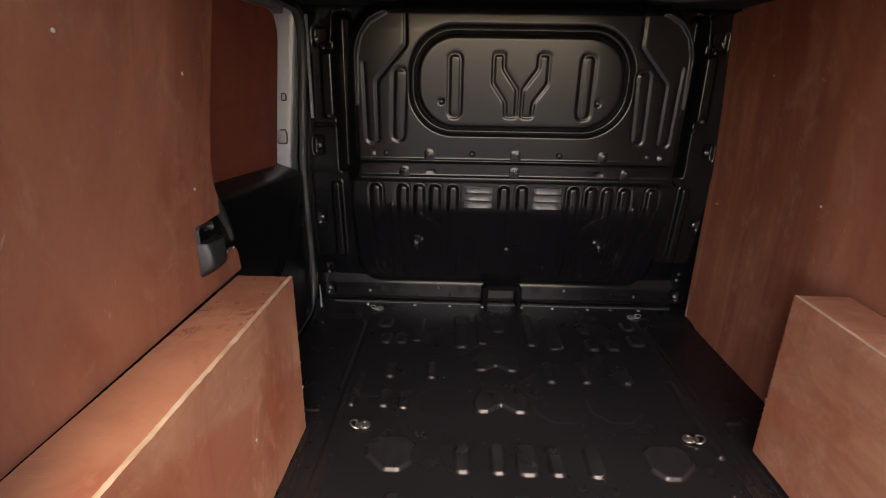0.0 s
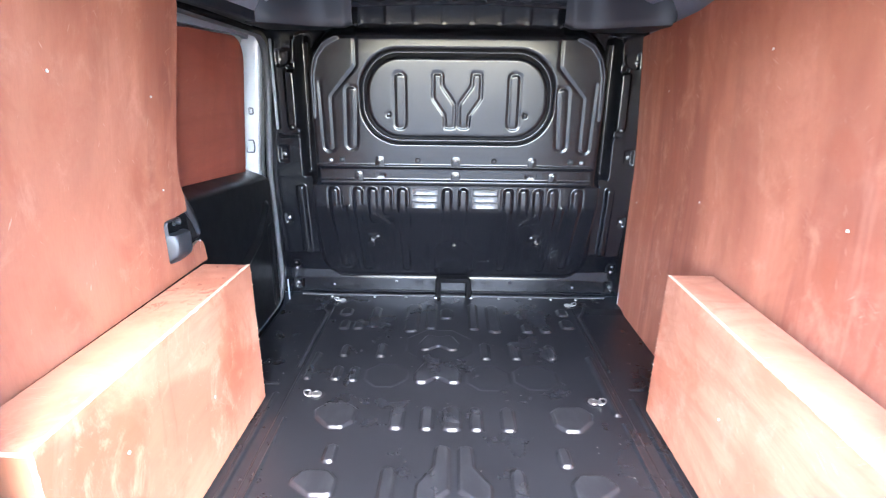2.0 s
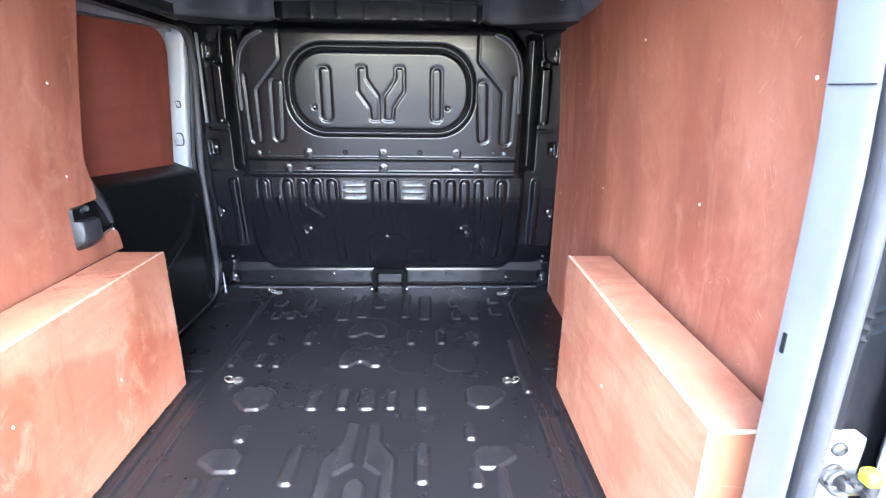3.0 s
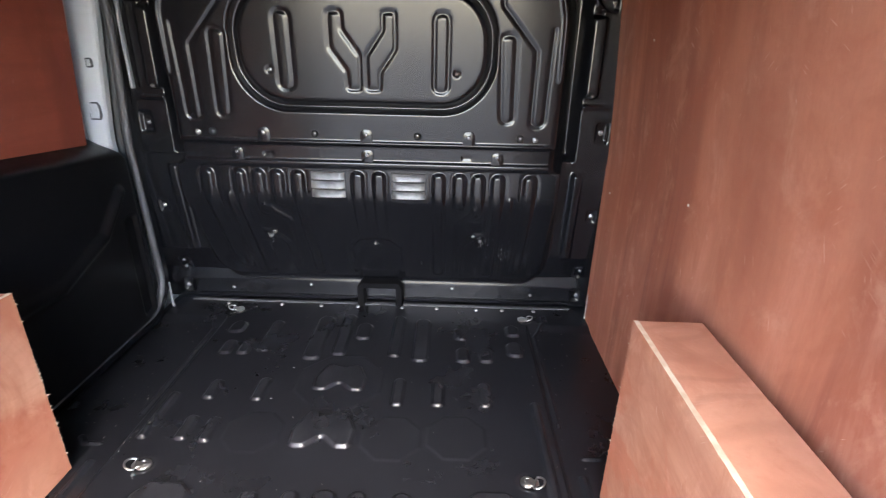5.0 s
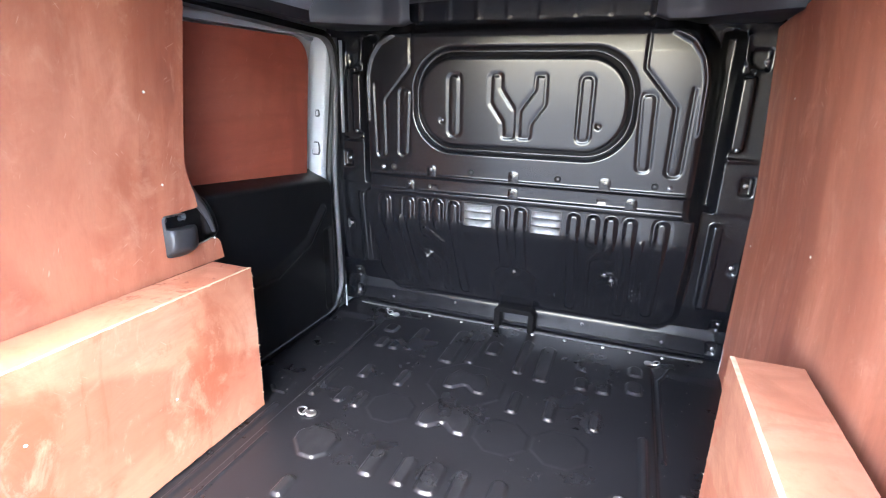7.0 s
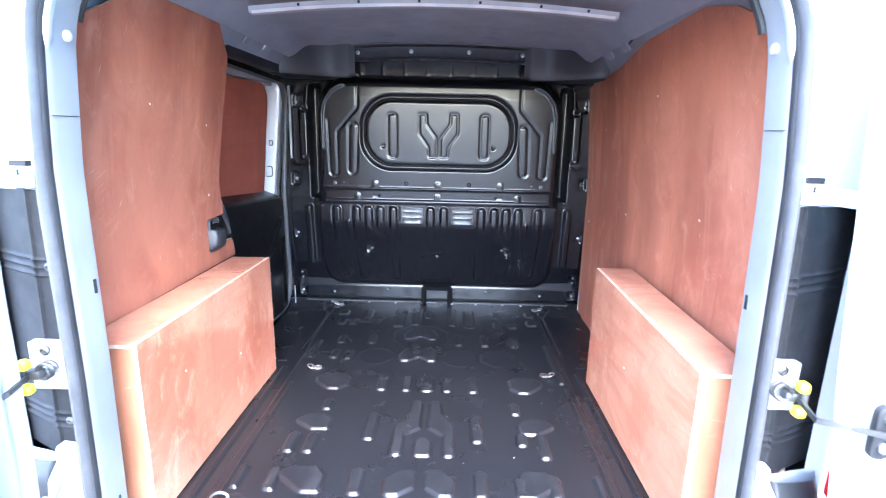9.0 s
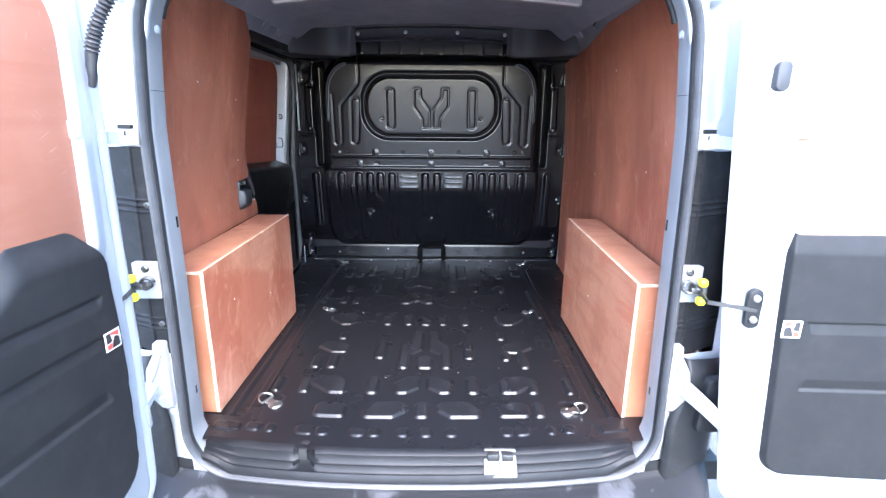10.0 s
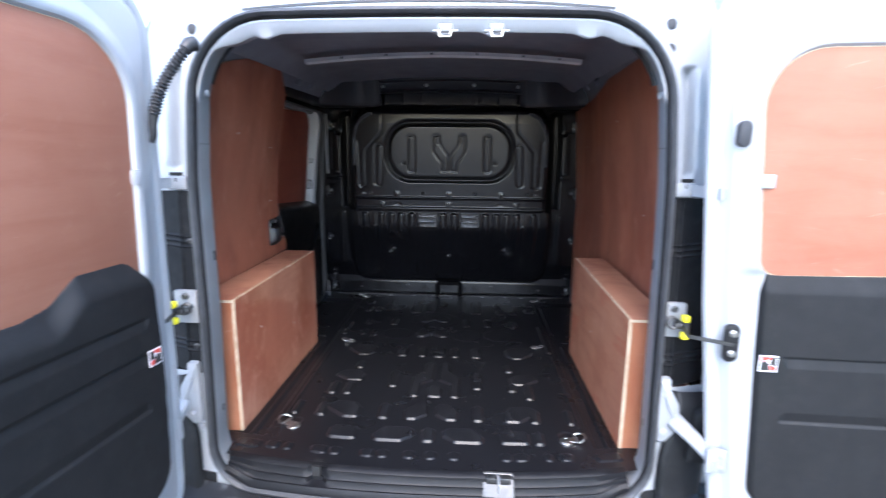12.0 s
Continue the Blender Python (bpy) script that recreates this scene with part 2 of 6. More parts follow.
def film_ply(name, along=(6, 6, 0.8), col=(0.44, 0.165, 0.105), dark=(0.30, 0.092, 0.060), pale=(0.56, 0.27, 0.19), stain=0.0, rough=0.42, scratch=0.7, streaky=0.3, runs=0.0, figure=0.0, cloudy=0.95, mottle=0.0):
    """Red-brown film-faced plywood: long streaks of grain, cloudy stains, pale scuffs and scratches."""
    m, n, l, b = nodes_of(name)
    v = coords(n, l, along)
    o = coords(n, l)
    streak = tex_noise(n, l, v, 1.6, 8, 0.62, 0.6)
    cloud = tex_noise(n, l, o, 2.3, 6, 0.6, 0.4)
    c = mixc(n, l, curve(n, l, streak, 0.25, 0.62), tuple((1 - streaky) * a + streaky * b for a, b in zip(dark, col)), col)
    big = tex_noise(n, l, coords(n, l, (1.6, 1.6, 0.5)), 2.0, 3, 0.5, 0.7)
    c = mixc(n, l, math2(n, l, "MULTIPLY", curve(n, l, big, 0.46, 0.62), cloudy), c, dark)
    c = mixc(n, l, math2(n, l, "MULTIPLY", curve(n, l, cloud, 0.42, 0.72), 0.55), c, pale)
    fine = tex_noise(n, l, coords(n, l, tuple(40 * a for a in along)), 1.0, 4, 0.6)
    c = mixc(n, l, math2(n, l, "MULTIPLY", curve(n, l, fine, 0.35, 0.75), 0.14), c, dark)
    if stain == "line":
        sep = n.new("ShaderNodeSeparateXYZ")
        l.new(o, sep.inputs[0])
        edge = math2(n, l, "ADD", math2(n, l, "MULTIPLY", sep.outputs[1], -0.32), math2(n, l, "SUBTRACT", math2(n, l, "MULTIPLY", tex_noise(n, l, o, 6, 4), 0.10), -0.284))
        wet = curve(n, l, math2(n, l, "SUBTRACT", edge, sep.outputs[2]), -0.012, 0.022)
        low = curve(n, l, math2(n, l, "ADD", sep.outputs[2], math2(n, l, "MULTIPLY", tex_noise(n, l, o, 4, 3), 0.12)), 0.06, 0.24, 0.15, 0.6)
        c = mixc(n, l, math2(n, l, "MULTIPLY", wet, low), c, (0.33, 0.088, 0.05))
    elif stain == "drips":
        sep = n.new("ShaderNodeSeparateXYZ")
        l.new(o, sep.inputs[0])
        here = curve(n, l, math2(n, l, "ADD", sep.outputs[1], math2(n, l, "MULTIPLY", tex_noise(n, l, o, 9, 3), 0.3)), 0.17, 0.36)
        blot = curve(n, l, tex_noise(n, l, coords(n, l, (30, 22, 30)), 1.0, 4, 0.55, 1.0), 0.575, 0.625)
        c = mixc(n, l, math2(n, l, "MULTIPLY", math2(n, l, "MULTIPLY", here, blot), 0.75), c, (0.20, 0.05, 0.03))
    elif stain:
        s = tex_noise(n, l, coords(n, l, (1.0, 1.3, 2.2)), 2.0, 5, 0.55, 0.8)
        c = mixc(n, l, math2(n, l, "MULTIPLY", curve(n, l, s, 0.5, 0.56), stain), c, (0.40, 0.125, 0.07))
    if runs:
        drip = curve(n, l, tex_noise(n, l, coords(n, l, (13, 13, 0.7)), 1.2, 5, 0.6, 0.3), 0.50, 0.68)
        where = curve(n, l, tex_noise(n, l, coords(n, l, (1.4, 1.4, 0.6)), 1.7, 3, 0.5), 0.42, 0.62)
        c = mixc(n, l, math2(n, l, "MULTIPLY", math2(n, l, "MULTIPLY", drip, where), runs), c, (0.17, 0.05, 0.034))
        sep = n.new("ShaderNodeSeparateXYZ")
        l.new(o, sep.inputs[0])
        fore = curve(n, l, math2(n, l, "ADD", sep.outputs[1], math2(n, l, "MULTIPLY", tex_noise(n, l, coords(n, l, (2.5, 2.5, 0.8)), 1.0, 4, 0.6), 0.9)), 0.42, 0.95)
        band = curve(n, l, tex_noise(n, l, coords(n, l, (11, 11, 0.45)), 1.0, 7, 0.62, 0.4), 0.40, 0.62)
        c = mixc(n, l, math2(n, l, "MULTIPLY", math2(n, l, "MULTIPLY", fore, band), 0.50), c, (0.20, 0.052, 0.030))
        wash = curve(n, l, tex_noise(n, l, coords(n, l, (7, 7, 1.1)), 1.3, 6, 0.65, 0.5), 0.56, 0.74)
        c = mixc(n, l, math2(n, l, "MULTIPLY", wash, 0.25), c, (0.62, 0.30, 0.21))
        blot = curve(n, l, tex_noise(n, l, coords(n, l, (6.0, 6.0, 4.0)), 1.2, 9, 0.72, 0.6), 0.44, 0.70)
        c = mixc(n, l, math2(n, l, "MULTIPLY", blot, 0.42), c, (0.31, 0.082, 0.045))
    if mottle:
        # ragged darker patches and rubbed pale ones
        p = tex_noise(n, l, coords(n, l, (1.0, 1.0, 0.55)), 5.0, 10, 0.68, 0.9)
        c = mixc(n, l, math2(n, l, "MULTIPLY", curve(n, l, p, 0.50, 0.62), mottle), c, (0.27, 0.075, 0.036))
        p = tex_noise(n, l, coords(n, l, (1.3, 1.3, 0.9)), 7.0, 10, 0.72, 0.5)
        c = mixc(n, l, math2(n, l, "MULTIPLY", curve(n, l, p, 0.53, 0.68), mottle), c, (0.56, 0.30, 0.21))
    if figure:
        # contour lines of the peeled veneer
        w = tex_noise(n, l, coords(n, l, (1.0, 1.0, 3.0)), 1.6, 2, 0.4, 0.5)
        lines = math2(n, l, "SINE", math2(n, l, "MULTIPLY", w, 150.0))
        c = mixc(n, l, math2(n, l, "MULTIPLY", curve(n, l, lines, 0.2, 1.0), figure), c, tuple(0.72 * a for a in dark))
    # short straight scratches in three directions
    for tilt, size, seed in ((0.55, (4, 22, 300), 0), (-0.85, (4, 30, 340), 3), (1.25, (5, 24, 300), 7)):
        w = tex_noise(n, l, coords(n, l, size, turn=(tilt, 0, 0.2)), 1.0, 1, 0.3, 0.15)
        gate = curve(n, l, tex_noise(n, l, coords(n, l, (1.3, 1.3, 1.3)), 4.0 + seed, 4), 0.54, 0.62)
        c = mixc(n, l, math2(n, l, "MULTIPLY", math2(n, l, "MULTIPLY", curve(n, l, w, 0.70, 0.78), gate), scratch), c, (0.75, 0.5, 0.4))
    scuff = curve(n, l, tex_noise(n, l, coords(n, l, (2.5, 2.5, 4.0)), 9.0, 9, 0.75), 0.66, 0.78)
    c = mixc(n, l, math2(n, l, "MULTIPLY", scuff, 0.6), c, (0.7, 0.42, 0.32))
    l.new(c, b.inputs["Base Color"])
    l.new(curve(n, l, cloud, 0.3, 0.7, rough, rough + 0.14), b.inputs["Roughness"])
    b.inputs["Specular IOR Level"].default_value = 0.22
    bump_to(n, l, b, fine, 0.12, 0.001)
    return m


black_floor = paint("black_floor_paint", (0.0095, 0.0098, 0.0118), (0.0075, 0.0078, 0.0095), 0.265, 0.31, scale=2, fine=90, bump=0.0, dust=0.008, dust_col=(0.28, 0.29, 0.33), spec=0.42)
black_panel = paint("black_bulkhead_paint", (0.0055, 0.0057, 0.0072), (0.0042, 0.0044, 0.0056), 0.20, 0.235, scale=3, fine=300, bump=0.0, dust=0.004, dust_col=(0.28, 0.29, 0.33), spec=0.34)
# the tops of the floor's pressings are rubbed to a duller grey
n, l = black_floor.node_tree.nodes, black_floor.node_tree.links
b = n["Principled BSDF"]
sep = n.new("ShaderNodeSeparateXYZ")
l.new(coords(n, l), sep.inputs[0])
rub = math2(n, l, "MULTIPLY", curve(n, l, sep.outputs[2], 0.004, 0.009), curve(n, l, tex_noise(n, l, coords(n, l, (30, 12, 1)), 1.0, 6, 0.65), 0.40, 0.72, 0.0, 0.30))
old = b.inputs["Base Color"].links[0].from_socket
l.new(mixc(n, l, rub, old, (0.050, 0.051, 0.056)), b.inputs["Base Color"])
# silvery scuffs on two ribs of the lower half
n, l = black_panel.node_tree.nodes, black_panel.node_tree.links
b = n["Principled BSDF"]
sep = n.new("ShaderNodeSeparateXYZ")
l.new(coords(n, l), sep.inputs[0])
worn = 0.0
for cx, cz, hw, hh in ((0.447, 0.265, 0.020, 0.060), (0.398, 0.275, 0.016, 0.055), (0.355, 0.300, 0.030, 0.030), (0.14, 0.19, 0.05, 0.012), (-0.36, 0.30, 0.03, 0.03)):
    inx = curve(n, l, math2(n, l, "ABSOLUTE", math2(n, l, "SUBTRACT", sep.outputs[0], cx)), hw * 0.6, hw, 1.0, 0.0)
    inz = curve(n, l, math2(n, l, "ABSOLUTE", math2(n, l, "SUBTRACT", sep.outputs[2], cz)), hh * 0.6, hh, 1.0, 0.0)
    worn = math2(n, l, "MAXIMUM", math2(n, l, "MULTIPLY", inx, inz), worn)
worn = math2(n, l, "MULTIPLY", worn, curve(n, l, tex_noise(n, l, coords(n, l, (230, 20, 40)), 1.0, 4, 0.6, 0.4), 0.60, 0.68))
old = b.inputs["Base Color"].links[0].from_socket
l.new(mixc(n, l, worn, old, (0.16, 0.16, 0.155)), b.inputs["Base Color"])
black_plastic = paint("black_grained_plastic", (0.011, 0.0115, 0.013), (0.008, 0.0085, 0.0095), 0.42, 0.55, scale=7, fine=700, bump=0.25, dust=0.03, spec=0.36)
door_plastic = paint("dark_grey_door_plastic", (0.0088, 0.0091, 0.0102), (0.0066, 0.0069, 0.0078), 0.56, 0.66, scale=6, fine=650, bump=0.25, dust=0.02, spec=0.36)
rubber = paint("black_rubber", (0.045, 0.046, 0.050), (0.032, 0.033, 0.036), 0.42, 0.54, scale=12, fine=400, bump=0.1, dust=0.06)
white_paint = paint("white_body_paint", (0.36, 0.373, 0.392), (0.335, 0.348, 0.366), 0.29, 0.36, scale=3, fine=90, bump=0.01, coat=0.35, dust=0.03, dust_col=(0.5, 0.5, 0.5))
jamb_paint = paint("thin_grey_white_paint", (0.250, 0.256, 0.266), (0.215, 0.220, 0.229), 0.46, 0.56, scale=6, fine=120, bump=0.03, dust=0.05)
roof_grey = paint("dark_grey_roof_primer", (0.235, 0.247, 0.285), (0.190, 0.200, 0.235), 0.38, 0.48, scale=5, fine=200, bump=0.05, dust=0.04)
jamb_white = paint("bare_bright_edge", (0.62, 0.60, 0.58), (0.50, 0.48, 0.47), 0.4, 0.5, scale=9, fine=160, bump=0.03)
bow_grey = paint("light_grey_primer", (0.40, 0.385, 0.39), (0.31, 0.30, 0.305), 0.45, 0.6, scale=9, fine=160, bump=0.05)
steel = paint("zinc_plated_steel", (0.55, 0.55, 0.53), (0.42, 0.42, 0.40), 0.29, 0.42, metal=1.0, scale=40, fine=500, bump=0.05)
screw_zinc = paint("bright_zinc_screw", (0.75, 0.74, 0.72), (0.65, 0.64, 0.62), 0.35, 0.5, metal=0.2, scale=60, fine=500, bump=0.02)
dark_steel = paint("dark_steel", (0.10, 0.10, 0.10), (0.06, 0.06, 0.06), 0.35, 0.5, metal=0.8, scale=30, fine=400, bump=0.08)
bolt_steel = paint("painted_bolt", (0.22, 0.22, 0.22), (0.10, 0.10, 0.10), 0.18, 0.26, metal=0.7, scale=60, fine=500, bump=0.03)
louvre_metal = paint("scuffed_louvre_paint", (0.075, 0.075, 0.075), (0.035, 0.035, 0.036), 0.28, 0.40, scale=40, fine=300, bump=0.08)
yellow_plastic = paint("yellow_plastic", (0.80, 0.72, 0.02), (0.70, 0.62, 0.02), 0.35, 0.5, scale=30, fine=300, bump=0.05)
ply_edge = paint("raw_plywood_edge", (0.60, 0.49, 0.36), (0.44, 0.33, 0.22), 0.6, 0.8, scale=30, fine=400, bump=0.3, stretch=(1, 1, 1))
ply_wall = film_ply("film_faced_plywood_wall", col=(0.415, 0.156, 0.094), dark=(0.240, 0.076, 0.048), pale=(0.54, 0.235, 0.155), streaky=0.80, runs=0.55, cloudy=0.7, scratch=0.3, mottle=0.28)
ply_door = film_ply("film_faced_plywood_door", along=(1.2, 1.2, 9), col=(0.335, 0.143, 0.092), dark=(0.275, 0.104, 0.064), pale=(0.39, 0.180, 0.122), rough=0.5, scratch=0.12, cloudy=0.35)
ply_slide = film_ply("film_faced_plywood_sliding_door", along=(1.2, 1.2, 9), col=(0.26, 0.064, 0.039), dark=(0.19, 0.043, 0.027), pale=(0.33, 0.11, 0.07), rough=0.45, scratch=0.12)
ply_box = film_ply("film_faced_plywood_box", along=(1.5, 1.5, 8), col=(0.455, 0.212, 0.130), dark=(0.335, 0.122, 0.072), pale=(0.55, 0.305, 0.208), stain=0.65, rough=0.42, streaky=0.1, mottle=0.34, figure=0.10, scratch=0.2)
ply_figured = film_ply("film_faced_plywood_figured", along=(1.5, 1.5, 8), col=(0.455, 0.212, 0.130), dark=(0.335, 0.122, 0.072), pale=(0.55, 0.305, 0.208), rough=0.42, streaky=0.1, mottle=0.25, figure=0.22, scratch=0.15, cloudy=0.6)
# box ply with its colour darkened to offset sky light on the rear-facing ends
ply_end_darkened = film_ply("film_faced_plywood_end_darkened", along=(8, 1.5, 1.5), col=(0.34, 0.135, 0.070), dark=(0.27, 0.090, 0.046), pale=(0.42, 0.19, 0.11), rough=0.5, streaky=0.2, scratch=0.1)
ply_stained = film_ply("film_faced_plywood_stained", along=(1.5, 1.5, 8), col=(0.455, 0.212, 0.130), dark=(0.335, 0.122, 0.072), pale=(0.55, 0.305, 0.208), stain="line", rough=0.42, streaky=0.1, mottle=0.5, figure=0.08, scratch=0.16)
ply_dripped = film_ply("film_faced_plywood_dripped", along=(1.5, 1.5, 8), col=(0.455, 0.212, 0.130), dark=(0.335, 0.122, 0.072), pale=(0.55, 0.305, 0.208), stain="drips", rough=0.42, streaky=0.1, mottle=0.34, figure=0.12, scratch=0.2)
matt_black = paint("matt_black_plastic", (0.004, 0.0041, 0.0046), (0.003, 0.0031, 0.0035), 0.6, 0.7, scale=7, fine=600, bump=0.2, spec=0.2)
foam_black = paint("black_foam", (0.0035, 0.0035, 0.004), (0.0025, 0.0025, 0.003), 0.85, 0.95, scale=20, fine=500, bump=0.3, spec=0.06)
catch_grey = paint("grey_black_plastic", (0.030, 0.031, 0.034), (0.022, 0.023, 0.026), 0.38, 0.46, scale=9, fine=500, bump=0.1)
cover_plastic = paint("dark_grey_cover_plastic", (0.0115, 0.0118, 0.013), (0.0085, 0.0088, 0.010), 0.6, 0.7, scale=9, fine=600, bump=0.2, dust=0.03, spec=0.14)
latch_zinc = paint("dull_zinc", (0.13, 0.13, 0.13), (0.09, 0.09, 0.09), 0.4, 0.5, metal=0.6, scale=40, fine=400, bump=0.03)
hinge_paint = paint("hinge_white_paint", (0.30, 0.31, 0.325), (0.27, 0.28, 0.295), 0.4, 0.5, scale=8, fine=120, bump=0.02, dust=0.04)
satin_black = paint("satin_black_plastic", (0.0042, 0.0043, 0.005), (0.0032, 0.0033, 0.004), 0.36, 0.44, scale=7, fine=600, bump=0.1, dust=0.008, spec=0.2)
sill_plastic = paint("glossy_black_sill_plastic", (0.0075, 0.0078, 0.0095), (0.0055, 0.0058, 0.0072), 0.42, 0.50, scale=7, fine=500, bump=0.06, dust=0.02, spec=0.24)
header_paint = paint("dark_grey_beam_paint", (0.016, 0.017, 0.022), (0.012, 0.013, 0.017), 0.46, 0.54, scale=4, fine=260, bump=0.03, dust=0.02)
red_glass = paint("red_lamp_plastic", (0.45, 0.01, 0.01), (0.40, 0.01, 0.01), 0.08, 0.14, scale=10, fine=100, bump=0.0, coat=0.6)
sticker_white = paint("white_sticker", (0.80, 0.80, 0.80), (0.75, 0.75, 0.75), 0.35, 0.45, scale=20, fine=200, bump=0.02)
sticker_red = paint("red_print", (0.55, 0.06, 0.04), (0.50, 0.05, 0.03), 0.4, 0.5, scale=20, fine=200, bump=0.0)
sticker_black = paint("black_print", (0.02, 0.02, 0.02), (0.03, 0.03, 0.03), 0.4, 0.5, scale=20, fine=200, bump=0.0)
gaiter_rubber = paint("dark_ribbed_rubber", (0.030, 0.031, 0.034), (0.020, 0.021, 0.024), 0.4, 0.52, scale=20, fine=300, bump=0.1)
grey_plug = paint("grey_rubber_plug", (0.034, 0.035, 0.040), (0.026, 0.027, 0.031), 0.5, 0.6, scale=20, fine=300, bump=0.1)

# ---- load floor: one pressed sheet ----
def mirror(pts):
    return [(-x, y) for x, y in pts][::-1]


def block(x0, x1, y0, y1, c=0.012):
    c = min(0.42 * (x1 - x0), 0.45 * (y1 - y0))
    e = 0.7 * c
    return [(x0 + e, y0), (x1 - e, y0), (x1 - 0.3 * e, y0 + 0.3 * e), (x1, y0 + e), (x1, y1 - c), (x1 - 0.3 * c, y1 - 0.3 * c), (x1 - c, y1), (x0 + c, y1), (x0 + 0.3 * c, y1 - 0.3 * c), (x0, y1 - c), (x0, y0 + e), (x0 + 0.3 * e, y0 + 0.3 * e)]


def octagon(cx, cy, r):
    return [(cx + r * math.cos(math.pi / 8 + i * math.pi / 4), cy + r * math.sin(math.pi / 8 + i * math.pi / 4)) for i in range(8)]


floor_raised = []      # (outline, height)
for x, w, y0, y1 in (
    (0.0, 0.041, 0.168, 0.256), (0.365, 0.030, 0.166, 0.25),
    (-0.490, 0.022, 0.316, 0.43), (-0.397, 0.032, 0.316, 0.42), (-0.171, 0.036, 0.315, 0.43), (0.166, 0.036, 0.314, 0.43), (0.366, 0.032, 0.313, 0.42), (0.490, 0.022, 0.305, 0.42),
    (-0.398, 0.032, 0.500, 0.60), (-0.339, 0.032, 0.500, 0.60), (0.365, 0.032, 0.500, 0.62),
    (-0.171, 0.036, 0.570, 0.716), (0.166, 0.036, 0.570, 0.716), (0.303, 0.032, 0.557, 0.62),
    (-0.338, 0.032, 0.730, 0.80), (0.302, 0.032, 0.728, 0.80),
    (-0.172, 0.040, 0.870, 0.975), (-0.081, 0.036, 0.870, 0.978), (-0.006, 0.056, 0.868, 0.982), (0.068, 0.036, 0.870, 0.980), (0.165, 0.040, 0.868, 0.98),
    (-0.504, 0.022, 1.122, 1.30), (-0.408, 0.030, 1.122, 1.208), (-0.348, 0.030, 1.117, 1.205),
    (-0.408, 0.030, 1.277, 1.36), (-0.272, 0.030, 1.277, 1.375), (0.120, 0.032, 1.270, 1.39), (0.234, 0.032, 1.273, 1.39), (0.368, 0.032, 1.276, 1.38),
    (-0.174, 0.052, 1.476, 1.740), (0.172, 0.050, 1.482, 1.740), (-0.093, 0.040, 1.502, 1.758), (0.087, 0.036, 1.505, 1.758),
    (-0.454, 0.036, 1.494, 1.57), (-0.396, 0.036, 1.494, 1.57), (-0.338, 0.036, 1.51, 1.70), (0.309, 0.040, 1.482, 1.56), (0.382, 0.040, 1.484, 1.56), (0.304, 0.040, 1.61, 1.69),
    (0.480, 0.050, 1.52, 1.60), (0.484, 0.044, 1.64, 1.71), (-0.470, 0.050, 1.62, 1.69), (0.505, 0.022, 0.95, 1.30), (-0.03, 0.05, 1.60, 1.70),
):
    floor_raised.append((block(x - w / 2, x + w / 2, y0, y1), 0.009))
a2 = [(-0.179, 0.168), (-0.088, 0.168), (-0.048, 0.205), (-0.048, 0.240), (-0.066, 0.258), (-0.15, 0.258), (-0.182, 0.205)]
a1 = [(-0.333, 0.170), (-0.237, 0.170), (-0.237, 0.235), (-0.252, 0.252), (-0.318, 0.252), (-0.333, 0.235)]
b1 = [(-0.312, 0.316), (-0.258, 0.316), (-0.258, 0.39), (-0.285, 0.432), (-0.352, 0.432), (-0.385, 0.40), (-0.385, 0.38)]
b2 = [(-0.093, 0.315), (-0.055, 0.315), (-0.014, 0.35), (-0.014, 0.43), (-0.06, 0.43), (-0.097, 0.385)]
c1 = [(-0.36, 0.615), (-0.30, 0.615), (-0.30, 0.67), (-0.325, 0.70), (-0.39, 0.70), (-0.415, 0.67), (-0.415, 0.655)]
fork = [(-0.096, 0.497), (-0.060, 0.497), (-0.060, 0.60), (-0.012, 0.64), (-0.012, 0.80), (-0.050, 0.806), (-0.055, 0.72), (-0.096, 0.66)]
e1 = [(-0.372, 0.871), (-0.330, 0.871), (-0.302, 0.90), (-0.302, 0.965), (-0.33, 0.99), (-0.40, 0.99), (-0.428, 0.955), (-0.42, 0.92)]
for p in (a2, a1, b1, b2, c1, fork, e1):
    floor_raised += [(p, 0.009), (mirror(p), 0.009)]
floor_raised.append(([(-0.028, 0.497), (0.028, 0.497), (0.028, 0.565), (0.012, 0.59), (-0.012, 0.59), (-0.028, 0.565)], 0.009))
for cy, s in ((1.11, 1.0), (1.327, 0.95)):
    floor_raised.append(([(-0.055 + s * x, cy + s * y) for x, y in ((-0.076, 0), (-0.04, 0), (0, 0.036), (0.04, 0), (0.076, 0), (0.08, 0.06), (0.05, 0.13), (0.0, 0.11), (-0.05, 0.13), (-0.08, 0.06))], 0.010))
for cx, cy, r, h in ((-0.235, 1.16, 0.078, 0.0015), (0.12, 1.15, 0.082, 0.0015), (0.285, 1.16, 0.082, 0.002), (-0.055, 1.375, 0.135, 0.002)):
    floor_raised.append((octagon(cx, cy, r), h))
for x0, x1, s in ((-0.51, -0.472, -1), (-0.452, -0.428, 1), (-0.362, -0.312, -1), (-0.302, -0.268, 1), (-0.202, -0.163, -1), (-0.15, -0.118, 1), (-0.067, -0.035, -1), (0.0, 0.032, 1), (0.073, 0.105, -1), (0.235, 0.268, -1), (0.278, 0.318, 1), (0.37, 0.392, -1), (0.42, 0.455, 1)):
    k = 0.012 * s
    floor_raised.append(([(x0, 0.068 + max(0, -k) * 0.4), (x1, 0.068 + max(0, k) * 0.4), (x1 + 0.002, 0.105), (x1 - 0.006, 0.118), (x0 + 0.006, 0.118), (x0 - 0.002, 0.105)], 0.0055))


